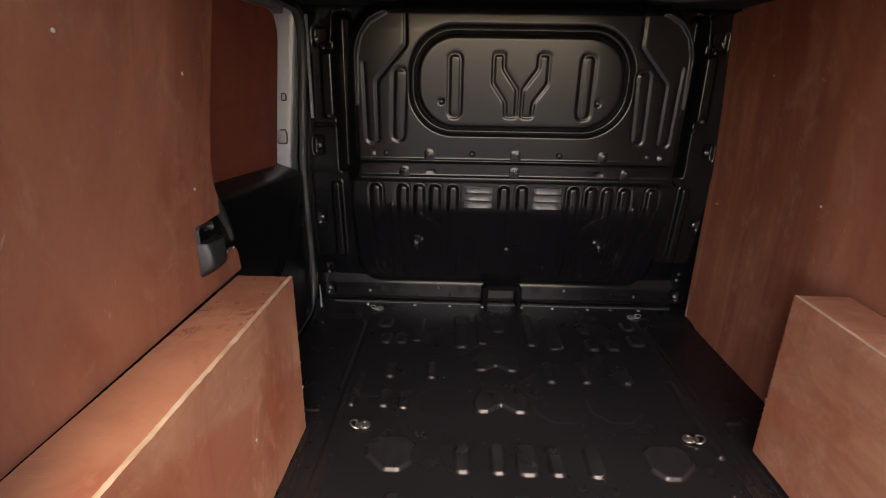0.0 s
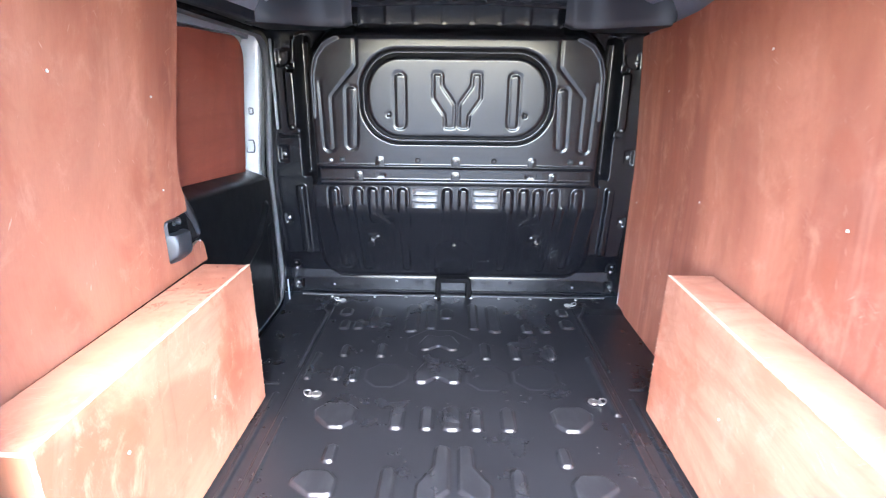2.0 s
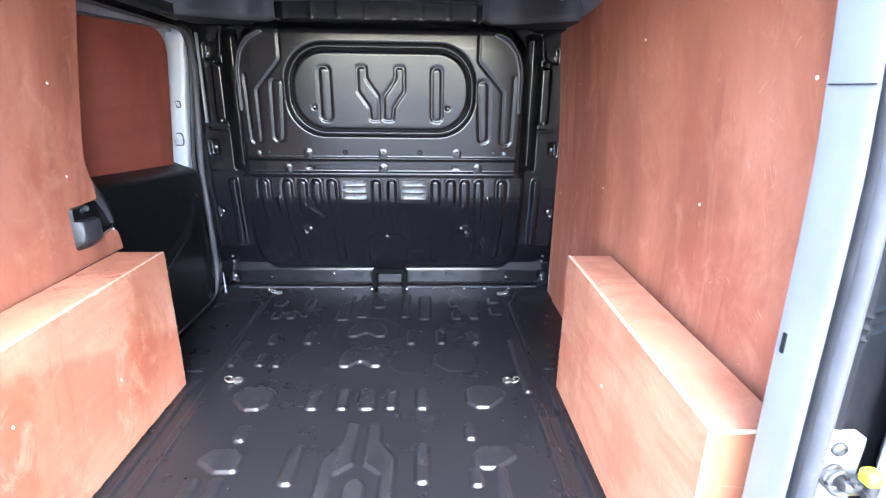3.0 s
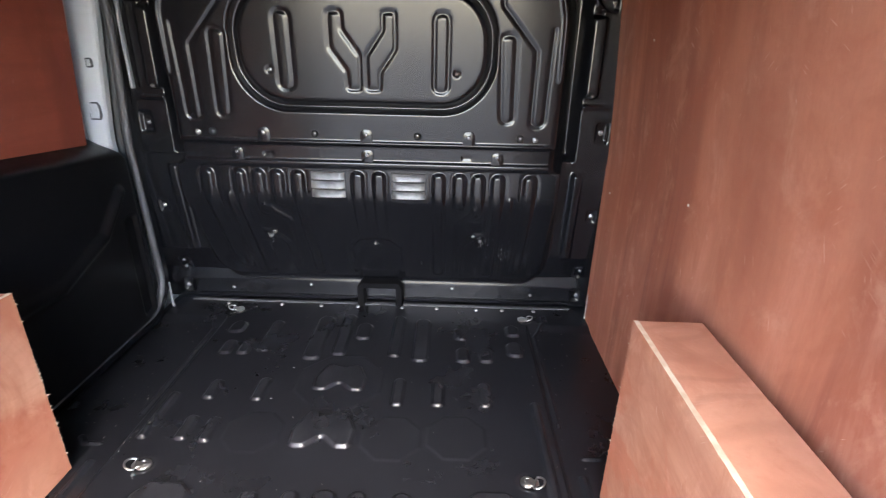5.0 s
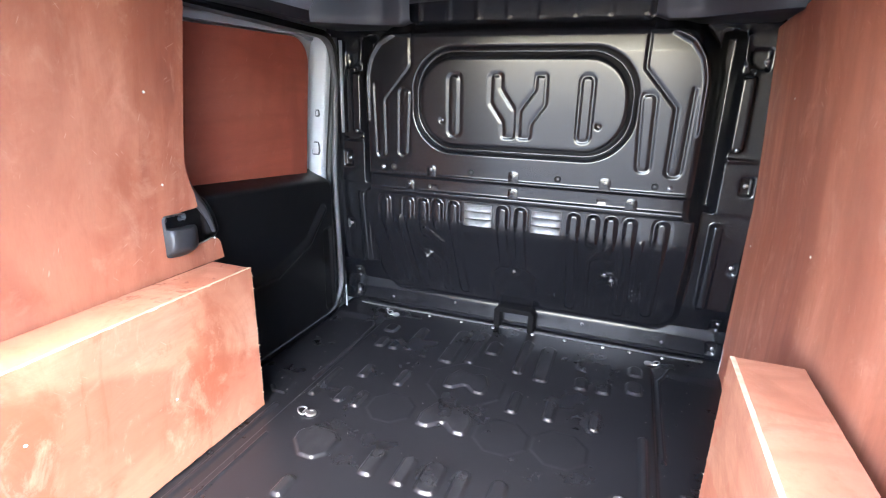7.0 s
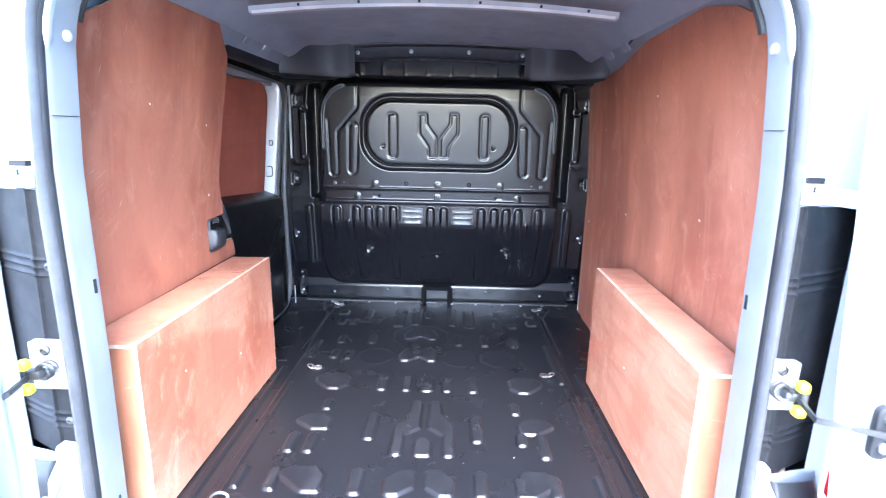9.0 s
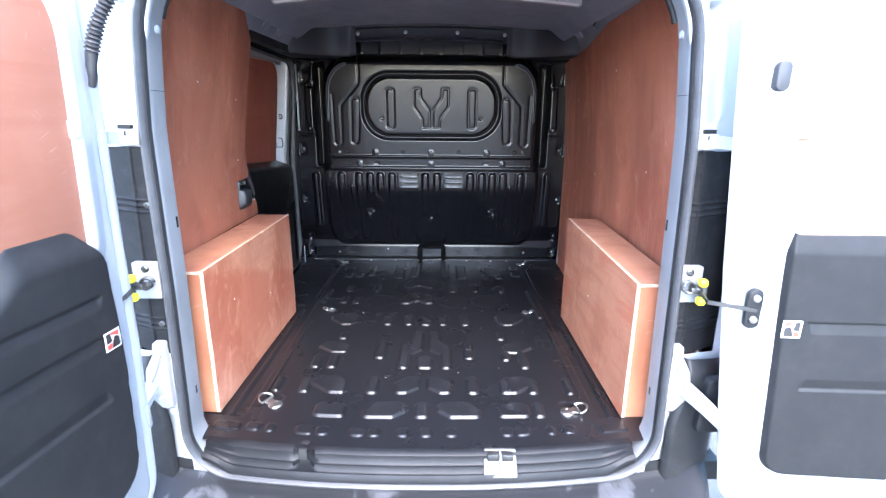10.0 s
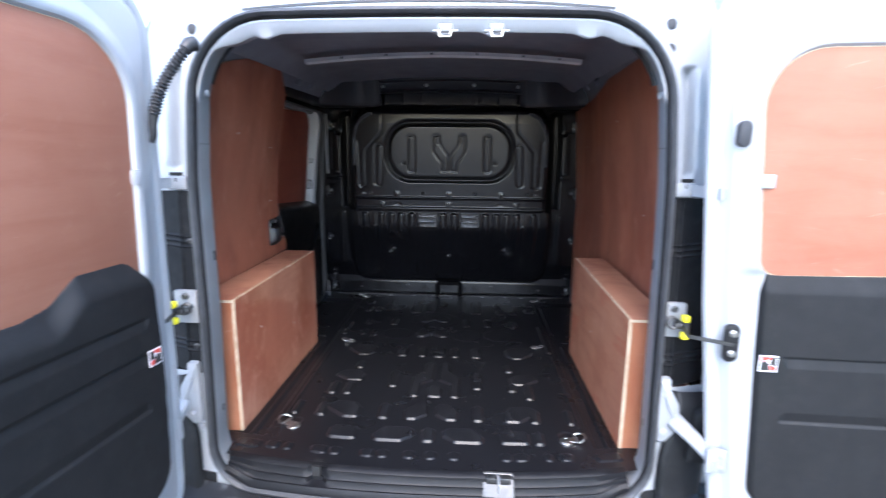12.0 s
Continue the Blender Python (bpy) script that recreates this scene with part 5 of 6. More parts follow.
# header flange with a wavy edge, strikers, roof gutter strip
def header_flange():
    """White pressed flange under the seal, wavy along the top and fading out round the corners."""
    fine = dense(aperture, 0.012)
    bm = bmesh.new()
    rings = []
    top = [i for i, p in enumerate(fine) if p.y > 1.0]
    offs = {d: inset([tuple(q) for q in fine], d) for d in (0.0, 0.01)}
    for i in sorted(top, key=lambda k: fine[k].x if fine[k].y > 1.05 else fine[k].x):
        p = fine[i]
        nrm = (offs[0.01][i] - offs[0.0][i]) / 0.01
        x = p.x
        dip = 0.012 * (smooth01((abs(x) - 0.36) / 0.05) * smooth01((0.46 - abs(x)) / 0.05) + 0.8 * float(ramp(np.array([abs(abs(x - 0.11) - 0.06) - 0.03]), 0.02)[0]))
        # a broad wavy flange along the top, a narrow strip beside the seal round the corners
        w, k, c = (0.013 + dip) * smooth01((p.y - 1.185) / 0.06), smooth01((p.y - 1.02) / 0.06), smooth01((p.y - 1.185) / 0.06)
        y = tail_y(p.x, p.y)
        rows = ((0.016, 0.003), (0.018 + 0.004 * c, 0.002), (0.021 + 0.009 * c, 0.003 + 0.004 * c), (0.0225 + 0.0095 * c + w, 0.006 + 0.010 * c), (0.0225 + 0.0125 * c + w, 0.010 + 0.012 * c), (0.0215 + 0.0125 * c + w * 0.9, 0.014 + 0.016 * c), (0.020 + 0.014 * c + w * 0.4, 0.02 + 0.05 * c))
        rings.append([bm.verts.new((p.x + nrm.x * (0.015 + (d - 0.015) * k), y + 0.012 + (dy - 0.012) * k, p.y + nrm.y * (0.015 + (d - 0.015) * k))) for d, dy in rows])
    for a, b in zip(rings, rings[1:]):
        for j in range(6):
            bm.faces.new((a[j], a[j + 1], b[j + 1], b[j]))
    part("header_flange", bm, white_paint, surround, "white pressed header flange")


header_flange()
# edging, seams, slots and bump stops of the jamb
def jamb_x(z, s):
    """Half width of the opening at height z."""
    return min(abs(q.x) for q in ring if q.x * s > 0 and abs(q.y - z) < 0.03)


for s in (1, -1):
    x, y = jamb_x(0.939, s), tail_y(jamb_x(0.939, s), 0.939)
    part("jamb_seam", sweep([(s * (x - 0.0186), y + 0.011, 0.939), (s * (x - 0.0152), y + 0.030, 0.939), (s * (x - 0.0082), y + 0.086, 0.939)], [(-0.0007, -0.0007), (0.0007, -0.0007), (0.0007, 0.0007), (-0.0007, 0.0007)]), black_plastic, surround)
    for za, zb, d in ((0.604, 0.632, 0.072), (0.128, 0.150, 0.060)):
        x, y = jamb_x(za, s) - 0.0108, tail_y(jamb_x(za, s), za)
        part("jamb_slot", box(min(s * (x - 0.0012), s * (x + 0.004)), max(s * (x - 0.0012), s * (x + 0.004)), y + d, y + d + 0.006, za, zb), black_plastic, surround)
    x, y = jamb_x(1.075, s) - 0.010, tail_y(jamb_x(1.075, s), 1.075)
    part("bump_stop", lathe([(0.010, -0.003), (0.009, 0.003), (0.005, 0.005), (0, 0.005)], Matrix.Translation((s * x, y + 0.062, 1.075)) @ pose(0, 0, 0, 0, -90 * s, 0), 14), white_paint, surround, "small white bump stop")
    o = [(s * q.x, tail_y(q.x, q.y) + 0.098, q.y) for q in (Vector(p) for p in inset([tuple(q) for q in dense(aperture, 0.012)], 0.010)) if q.x > 0 and 1.10 < q.y < 1.235]
    part("edging", sweep(o, circle(0.008, 8), up=(0, 1, 0)), black_plastic, surround, "black edging strip at the lining's corner")
for x in (0.055, 0.178):
    st = thing("door_striker", (x, 0.03, 1.19), "silver door striker under the opening's header", "striker", "strikers of the rear doors")
    part("plate", box(x - 0.018, x + 0.018, 0.012, 0.026, 1.206, 1.226, 0.004), jamb_paint, st)
    part("loop", sweep([(x - 0.028, 0.012, 1.207), (x - 0.014, 0.008, 1.207), (x - 0.012, 0.006, 1.194), (x + 0.012, 0.006, 1.194), (x + 0.014, 0.008, 1.207), (x + 0.028, 0.012, 1.207)], circle(0.0035, 8)), steel, st)
gut = sweep([(x, tail_y(x, 1.3) + 0.014, 1.288 - 0.014 * (abs(x) / 0.5) ** 2) for x in np.linspace(-0.47, 0.47, 21)], [(-0.003, -0.003), (0.003, -0.003), (0.003, 0.003), (-0.003, 0.003)])
single("gutter_strip", gut, rubber, "thin dark rubber strip above the rear opening", "rubber strip", kind="structure")

# sill trim between floor and seal
def sill():
    t = thing("sill_trim", (0, 0.05, -0.06), "dark grey ribbed sill trim at the rear edge of the load floor", "sill", kind="structure")
    prof = [(0.062, 0.002), (0.046, 0.001), (0.038, -0.006), (0.036, -0.024), (0.030, -0.030), (0.026, -0.030), (0.024, -0.042), (0.018, -0.048), (0.012, -0.047), (0.004, -0.060), (0.004, -0.075)]
    bm = bmesh.new()
    rows = []
    for x in np.linspace(-0.60, 0.60, 81):
        b = float(bow(np.array([x]))[0])
        lift = 0.040 * smooth01((abs(x) - 0.50) / 0.10)
        hole = abs(x + 0.318) < 0.020
        rows.append([bm.verts.new((x, y + b + (0.016 if hole and 2 <= k <= 6 else 0), z + (lift if k > 1 else 0) * (k / 10))) for k, (y, z) in enumerate(prof)])
    for a, b in zip(rows, rows[1:]):
        for j in range(len(prof) - 1):
            bm.faces.new((a[j], a[j + 1], b[j + 1], b[j]))
    part("ribbed_trim", bm, sill_plastic, t)
    part("drain_hole", box(-0.330, -0.308, 0.052, 0.092, -0.030, 0.0012, 0.0), sticker_black, t, "dark open drain slot in the sill")
    # polished latch plate
    cx, y0 = 0.222, 0.018
    o = rounded([(cx - 0.046, -0.054), (cx + 0.046, -0.054), (cx + 0.044, 0.004), (cx - 0.044, 0.004)], 0.005, 3)
    lp = part("latch_plate", plate(o, lambda u, w, v: (u, y0 + (v + 0.054) * 0.75 - w, v), 0.0, 0.006, 0.002), latch_zinc, t, "silver latch plate set in the sill")
    part("latch_cup", box(cx - 0.036, cx - 0.004, 0.034, 0.066, -0.020, 0.001, 0.004), dark_steel, lp)
    part("latch_cup", box(cx + 0.004, cx + 0.036, 0.034, 0.066, -0.020, 0.001, 0.004), dark_steel, lp)
    part("latch_rib", box(cx - 0.003, cx + 0.003, 0.020, 0.066, -0.040, 0.002, 0.002), jamb_paint, lp)
    return t


sill()

# ---- bumper ----
def bumper():
    X, T = np.meshgrid(np.linspace(-0.92, 0.92, 93), np.linspace(0, 1, 40))
    ax = np.abs(X)
    back = 0.055 * (ax / 0.62) ** 2.2 + 0.55 * np.clip((ax - 0.72) / 0.2, 0, 1) ** 2
    y = np.interp(T, [0, 0.08, 0.36, 0.46, 0.6, 1.0], [0.022, 0.006, -0.135, -0.16, -0.165, -0.12]) + back
    z = np.interp(T, [0, 0.08, 0.36, 0.46, 0.6, 1.0], [-0.088, -0.098, -0.130, -0.145, -0.20, -0.42])
    z = z + 0.006 * ramp(sd_box(X, T, 0, 0.22, 0.60, 0.11, 0.05), 0.03) + 0.35 * np.clip((ax - 0.70) / 0.2, 0, 1) ** 1.6 * np.clip(1 - T * 1.6, 0, 1) ** 0.8
    bmp = sheet("bumper", np.stack([X, y, z], -1), bumper_mat)
    t = thing("rear_bumper", (0, 0.0, -0.42), "black plastic rear bumper with dried water marks on its step", "bumper")
    part("step", bmp, None, t)
    for s in (1, -1):
        A, Z = np.meshgrid(np.linspace(0, 1, 24), np.linspace(-0.36, 0.262, 34))
        inner = 0.684 + 0.03 * smooth01((Z - 0.05) / 0.15)
        x = inner + A * (0.90 - inner)
        yy = 0.055 * (x / 0.62) ** 2.2 - 0.004 - 0.012 * np.sin(A * math.pi) + 0.25 * np.clip((x - 0.80) / 0.1, 0, 1) ** 2 + 0.02 * np.clip((Z - 0.21) / 0.05, 0, 1) ** 2 + 0.02 * (A < 0.03)
        part("corner", sheet("corner", np.stack([s * x, yy, Z], -1), black_plastic), None, t, "black plastic bumper corner rising beside the opening")
    return t


m, n, l, b = nodes_of("water_marked_bumper_plastic")
o = coords(n, l)
marks = curve(n, l, tex_noise(n, l, coords(n, l, (7, 4, 4)), 1.3, 4, 0.5, 0.8), 0.56, 0.66)
l.new(mixc(n, l, math2(n, l, "MULTIPLY", marks, 0.5), mixc(n, l, tex_noise(n, l, o, 9), (0.011, 0.0115, 0.013), (0.019, 0.0195, 0.022)), (0.13, 0.13, 0.14)), b.inputs["Base Color"])
l.new(curve(n, l, marks, 0, 1, 0.5, 0.3), b.inputs["Roughness"])
b.inputs["Specular IOR Level"].default_value = 0.32
bump_to(n, l, b, tex_noise(n, l, o, 500, 3), 0.25, 0.001)
bumper_mat = m
bumper()

# ---- hinge channels of the rear pillars ----
def hinge_channel(s):
    name = "rear_pillar_trim"
    t = thing(name, (s * 0.72, 0.08, 0.25), "black plastic cover in the hinge channel of the rear pillar", "pillar trim", "hinge channel covers")
    bm = bmesh.new()
    rows = []
    for z in np.linspace(0.275, 0.812, 216):
        rib = max(0.0, 1 - min(abs(z - c) for c in (0.345, 0.360, 0.375, 0.655, 0.670, 0.685)) / 0.004) * 0.004
        xs = [(0.650, 0.018), (0.656, 0.010), (0.676, 0.009), (0.690, 0.008), (0.694, 0.003), (0.699, 0.004), (0.704, 0.014), (0.735, 0.018), (0.835, 0.044), (0.892, 0.075)]
        rows.append([bm.verts.new((s * (x - 0.03 * max(0, z - 0.4)), tail_y(x, z) + dy - (rib if x > 0.67 else 0), z)) for x, dy in xs])
    for a, b in zip(rows, rows[1:]):
        for j in range(9):
            bm.faces.new((a[j], a[j + 1], b[j + 1], b[j]))
    part("cover", bm, cover_plastic, t)
    for z in (0.360, 0.672):
        part("screw", lathe([(0.008, 0), (0.008, 0.002), (0.004, 0.004), (0.003, 0.002), (0, 0.002)], Matrix.Translation((s * (0.667 - 0.03 * max(0, z - 0.4)), tail_y(0.66, z) + 0.010, z)) @ pose(0, 0, 0, 90), 12), dark_steel, t)
    return t


def check_bracket(s, door_pt):
    cx = 0.668
    t = thing("door_check", (s * cx, 0.05, 0.43), "white plate with dark check spring and yellow clips", "door check", "door checks")
    y0 = tail_y(0.68, 0.5) - 0.004
    o = rounded([(s * (cx - 0.020), 0.435), (s * (cx + 0.045), 0.435), (s * (cx + 0.045), 0.53), (s * (cx - 0.020), 0.53)], 0.003, 2)
    pl = part("plate", plate(o, lambda u, w, v: (u, y0 - w, v), -0.012, 0.004, 0.001), jamb_paint, t, "white mounting plate")
    part("bolt", lathe([(0.010, 0), (0.010, 0.004), (0.006, 0.007), (0.005, 0.004), (0, 0.004)], Matrix.Translation((s * (cx + 0.012), y0 - 0.004, 0.515)) @ pose(0, 0, 0, 90), 12), dark_steel, pl)
    coil = [(s * (cx + 0.004) + 0.014 * math.cos(a), y0 - 0.010 - 0.0016 * a, 0.482 + 0.014 * math.sin(a)) for a in np.linspace(0, 4.2 * math.pi, 40)]
    part("spring", sweep(coil, circle(0.0032, 6)), dark_steel, t)
    part("arm_block", box(min(s * (cx + 0.008), s * (cx + 0.044)), max(s * (cx + 0.008), s * (cx + 0.044)), y0 - 0.032, y0 - 0.010, 0.466, 0.484, 0.005), dark_steel, t)
    part("roller", lathe([(0, -0.012), (0.007, -0.012), (0.007, 0.012), (0, 0.012)], pose(s * (cx + 0.036), y0 - 0.036, 0.476), 10), dark_steel, t)
    for z0, z1 in ((0.488, 0.508), (0.440, 0.460)):
        part("clip", box(min(s * (cx + 0.022), s * (cx + 0.042)), max(s * (cx + 0.022), s * (cx + 0.042)), y0 - 0.044, y0 - 0.024, z0, z1, 0.006, 3), yellow_plastic, t, "bright yellow plastic clip")
    a = Vector((s * (cx + 0.030), y0 - 0.030, 0.474))
    mid = Vector((s * 0.679, -0.030 if s > 0 else -0.02, 0.475))
    part("strap", sweep([a, a.lerp(mid, 0.6), mid, mid.lerp(Vector(door_pt), 0.5), Vector(door_pt)], [(-0.0025, -0.0045), (0.0025, -0.0045), (0.0025, 0.0045), (-0.0025, 0.0045)]), dark_steel, t, "flat dark steel check strap")
    return t


def body_hinge(s, z, low, door_pt):
    y0 = tail_y(0.70, z)
    d = Vector(door_pt)
    if low:
        o = rounded([(0.662, 0.312), (0.694, 0.312), (0.697, 0.278), (0.722, 0.232), (0.730, 0.165), (0.690, 0.118), (0.662, 0.122)], [0.004, 0.008, 0.02, 0.03, 0.02, 0.01, 0.004], 5)
        t = part("hinge_bracket", plate([(s * p[0], p[1]) for p in o], lambda u, w, v: (u, y0 - w, v), -0.03, 0.016, 0.005), hinge_paint, surround, "white painted lower hinge bracket")
        for z in (0.262, 0.150):
            part("bolt", lathe([(0.011, 0), (0.011, 0.003), (0.007, 0.005), (0.007, 0.009), (0, 0.0095)], Matrix.Translation((s * 0.684, y0 - 0.016, z)) @ pose(0, 0, 0, 90), 12), hinge_paint, t)
        part("rib", sweep([(s * 0.668, y0 - 0.016, 0.300), (s * 0.690, y0 - 0.022, 0.235), (s * 0.716, y0 - 0.020, 0.186)], [(-0.003, -0.004), (0.003, -0.004), (0.003, 0.004), (-0.003, 0.004)], up=(0, 1, 0)), hinge_paint, t)
        leaf = part("door_leaf", box(d.x - 0.020, d.x + 0.030, d.y - 0.010, d.y + 0.004, d.z - 0.036, d.z + 0.030, 0.004), hinge_paint, t, "white hinge leaf bolted to the door")
        for z in (-0.020, 0.014):
            part("bolt", lathe([(0.007, 0), (0.007, 0.003), (0.004, 0.005), (0, 0.005)], Matrix.Translation((d.x + 0.016, d.y - 0.010, d.z + z)) @ pose(0, 0, 0, 90), 10), hinge_paint, leaf)
        a = Vector((s * 0.714, y0 - 0.012, 0.186))
        part("arm", sweep([a, a.lerp(d, 0.55) + Vector((0, 0, 0.004)), d], lambda f: [(c * (0.022 - 0.006 * f), e * (0.017 - 0.003 * f)) for c, e in ((-1, -0.6), (-0.7, -1), (0.7, -1), (1, -0.6), (1, 0.6), (0.7, 1), (-0.7, 1), (-1, 0.6))], up=(0, 1, 0)), hinge_paint, t)
        part("knuckle", lathe([(0, -0.032), (0.012, -0.032), (0.014, -0.028), (0.014, -0.002), (0.011, 0.0), (0.014, 0.002), (0.014, 0.028), (0.012, 0.032), (0, 0.032)], Matrix.Translation(d), 14), hinge_paint, t)
        part("foot_strip", box(min(s * 0.662, s * 0.682), max(s * 0.662, s * 0.682), y0 - 0.006, y0 + 0.02, 0.094, 0.112, 0.004), hinge_paint, t)
    else:
        t = part("hinge_block", box(min(s * 0.652, s * 0.708), max(s * 0.652, s * 0.708), y0 - 0.008, y0 + 0.03, 0.815, 0.852, 0.006), hinge_paint, surround, "white painted upper hinge block")
        a = Vector((s * 0.700, y0 - 0.006, 0.834))
        part("arm", sweep([a, a.lerp(d, 0.5), d], [(-0.014, -0.006), (0.014, -0.006), (0.014, 0.006), (-0.014, 0.006)], up=(0, 1, 0)), hinge_paint, t)
        part("pocket", box(min(s * 0.672, s * 0.702), max(s * 0.672, s * 0.702), y0 + 0.002, y0 + 0.03, 0.853, 0.862), black_plastic, t)
        part("slot", box(min(s * 0.678, s * 0.681), max(s * 0.678, s * 0.681), y0 - 0.010, y0 - 0.006, 0.838, 0.848), black_plastic, t)
    return t


# ---- rear doors ----
R_O, R_U, R_W = Vector((0.82, -0.075, 0)), Vector((1, -0.05, 0)).normalized(), Vector((-0.05, -1, 0)).normalized()
L_O, L_U, L_W = Vector((-0.655, -0.10, 0)), Vector((-0.12, -0.993, 0)).normalized(), Vector((0.993, -0.12, 0)).normalized()


def on(o, u, w):
    return lambda a, d, z: o + u * a + w * d + Vector((0, 0, z))


def door_skin(fn, outline, holes_w, name, parent, w_back=-0.105):
    """The white inner skin: a plate with a raised rolled rim."""
    bm = bmesh.new()
    rows = [(0.040, w_back), (0.022, -0.085), (0.004, -0.068), (0.0, -0.062), (0.004, -0.053), (0.012, -0.049), (0.026, -0.050), (0.034, -0.056), (0.041, -0.052), (0.050, -0.038), (0.058, -0.034)]
    rings = [[bm.verts.new(fn(p.x, w, p.y)) for p in (inset([tuple(q) for q in outline], d) if d else outline)] for d, w in rows]
    n = len(outline)
    for a, b in zip(rings, rings[1:]):
        for i in range(n):
            bm.faces.new((a[i - 1], a[i], b[i], b[i - 1]))
    bm.faces.new(rings[0][::-1])
    bm.faces.new(rings[-1])
    return part(name, bm, white_paint, parent, "white painted inner skin of the door", smooth=35)


def window_well(fn, outline, parent):
    """A rolled frame that sinks to the plywood blank and dies out behind the trim."""
    low = min(p.y for p in outline)
    bm = bmesh.new()
    rows = [(-0.062, -0.035), (-0.045, -0.029), (-0.026, -0.020), (-0.014, -0.017), (-0.005, -0.020), (0.002, -0.032)]
    rings = [[bm.verts.new(fn(p.x, w + (min(w, -0.033) - w) * float(smooth01((low + 0.02 - p.y) / 0.02)), p.y)) for p in inset([tuple(q) for q in outline], d)] for d, w in rows]
    n = len(outline)
    for a, b in zip(rings, rings[1:]):
        for i in range(n):
            bm.faces.new((a[i - 1], a[i], b[i], b[i - 1]))
    return part("window_surround", bm, white_paint, parent, "rolled white window surround")


def trim_sheet(fn, outline, proud, creases, parent, ledge, u0, u1, z0, z1, step=0.006):
    """A moulded door trim as one sheet with pressed creases and a sloping ledge."""
    U, Z = np.meshgrid(np.arange(u0 - 0.01, u1 + 0.011, step), np.arange(z0 - 0.01, z1 + 0.011, step))
    d = sd_poly(U, Z, [tuple(p) for p in outline])
    W = -0.037 + (proud + 0.037) * ramp(d, 0.010)
    W -= (proud + 0.027) * ledge(U, Z)
    for a, b, zc, kind in creases:
        # a finger groove: one sharp lip and a slope that runs out
        v = (zc - Z) / 0.030 if kind == 1 else (Z - zc) / 0.030
        slant = 0.010 * np.clip(v, 0, 1)
        ends = smooth01((U - a - slant) / 0.008) * smooth01((b - slant - U) / 0.008)
        W -= 0.0065 * np.clip((1 - v) * np.clip(v / 0.12, 0, 1), 0, 1) * ends
    P = np.empty(U.shape + (3,))
    o, eu, ew = fn(0, 0, 0), fn(1, 0, 0) - fn(0, 0, 0), fn(0, 1, 0) - fn(0, 0, 0)
    for k in range(3):
        P[..., k] = o[k] + U * eu[k] + W * ew[k] + (Z if k == 2 else 0)
    keep = (d[:-1, :-1] < 0.006) & (d[1:, 1:] < 0.006)
    return part("lower_trim", sheet("lower_trim", P, door_plastic, keep), None, parent, "dark grey moulded plastic door trim")


def sticker(fn, u, z, w, parent, size=0.042):
    s = size / 2
    base = part("warning_sticker", plate([(u - s, z - s), (u + s, z - s), (u + s, z + s), (u - s, z + s)], fn, w, w + 0.0012), sticker_white, parent, "small white pictogram sticker in red and black")
    for pts, mat in (([(-0.85, -0.85), (0.25, -0.85), (0.05, -0.15), (-0.25, 0.35), (-0.85, 0.15)], sticker_black), ([(-0.85, 0.2), (-0.3, 0.42), (0.15, 0.55), (0.2, 0.85), (-0.85, 0.85)], sticker_red), ([(0.30, -0.85), (0.85, -0.85), (0.85, -0.35), (0.12, -0.2)], sticker_red), ([(0.10, -0.12), (0.85, -0.25), (0.85, 0.85), (0.28, 0.85), (0.2, 0.5)], sticker_black)):
        part("print", plate([(u + a * s, z + b * s) for a, b in pts], fn, w + 0.001, w + 0.0018), mat, base)


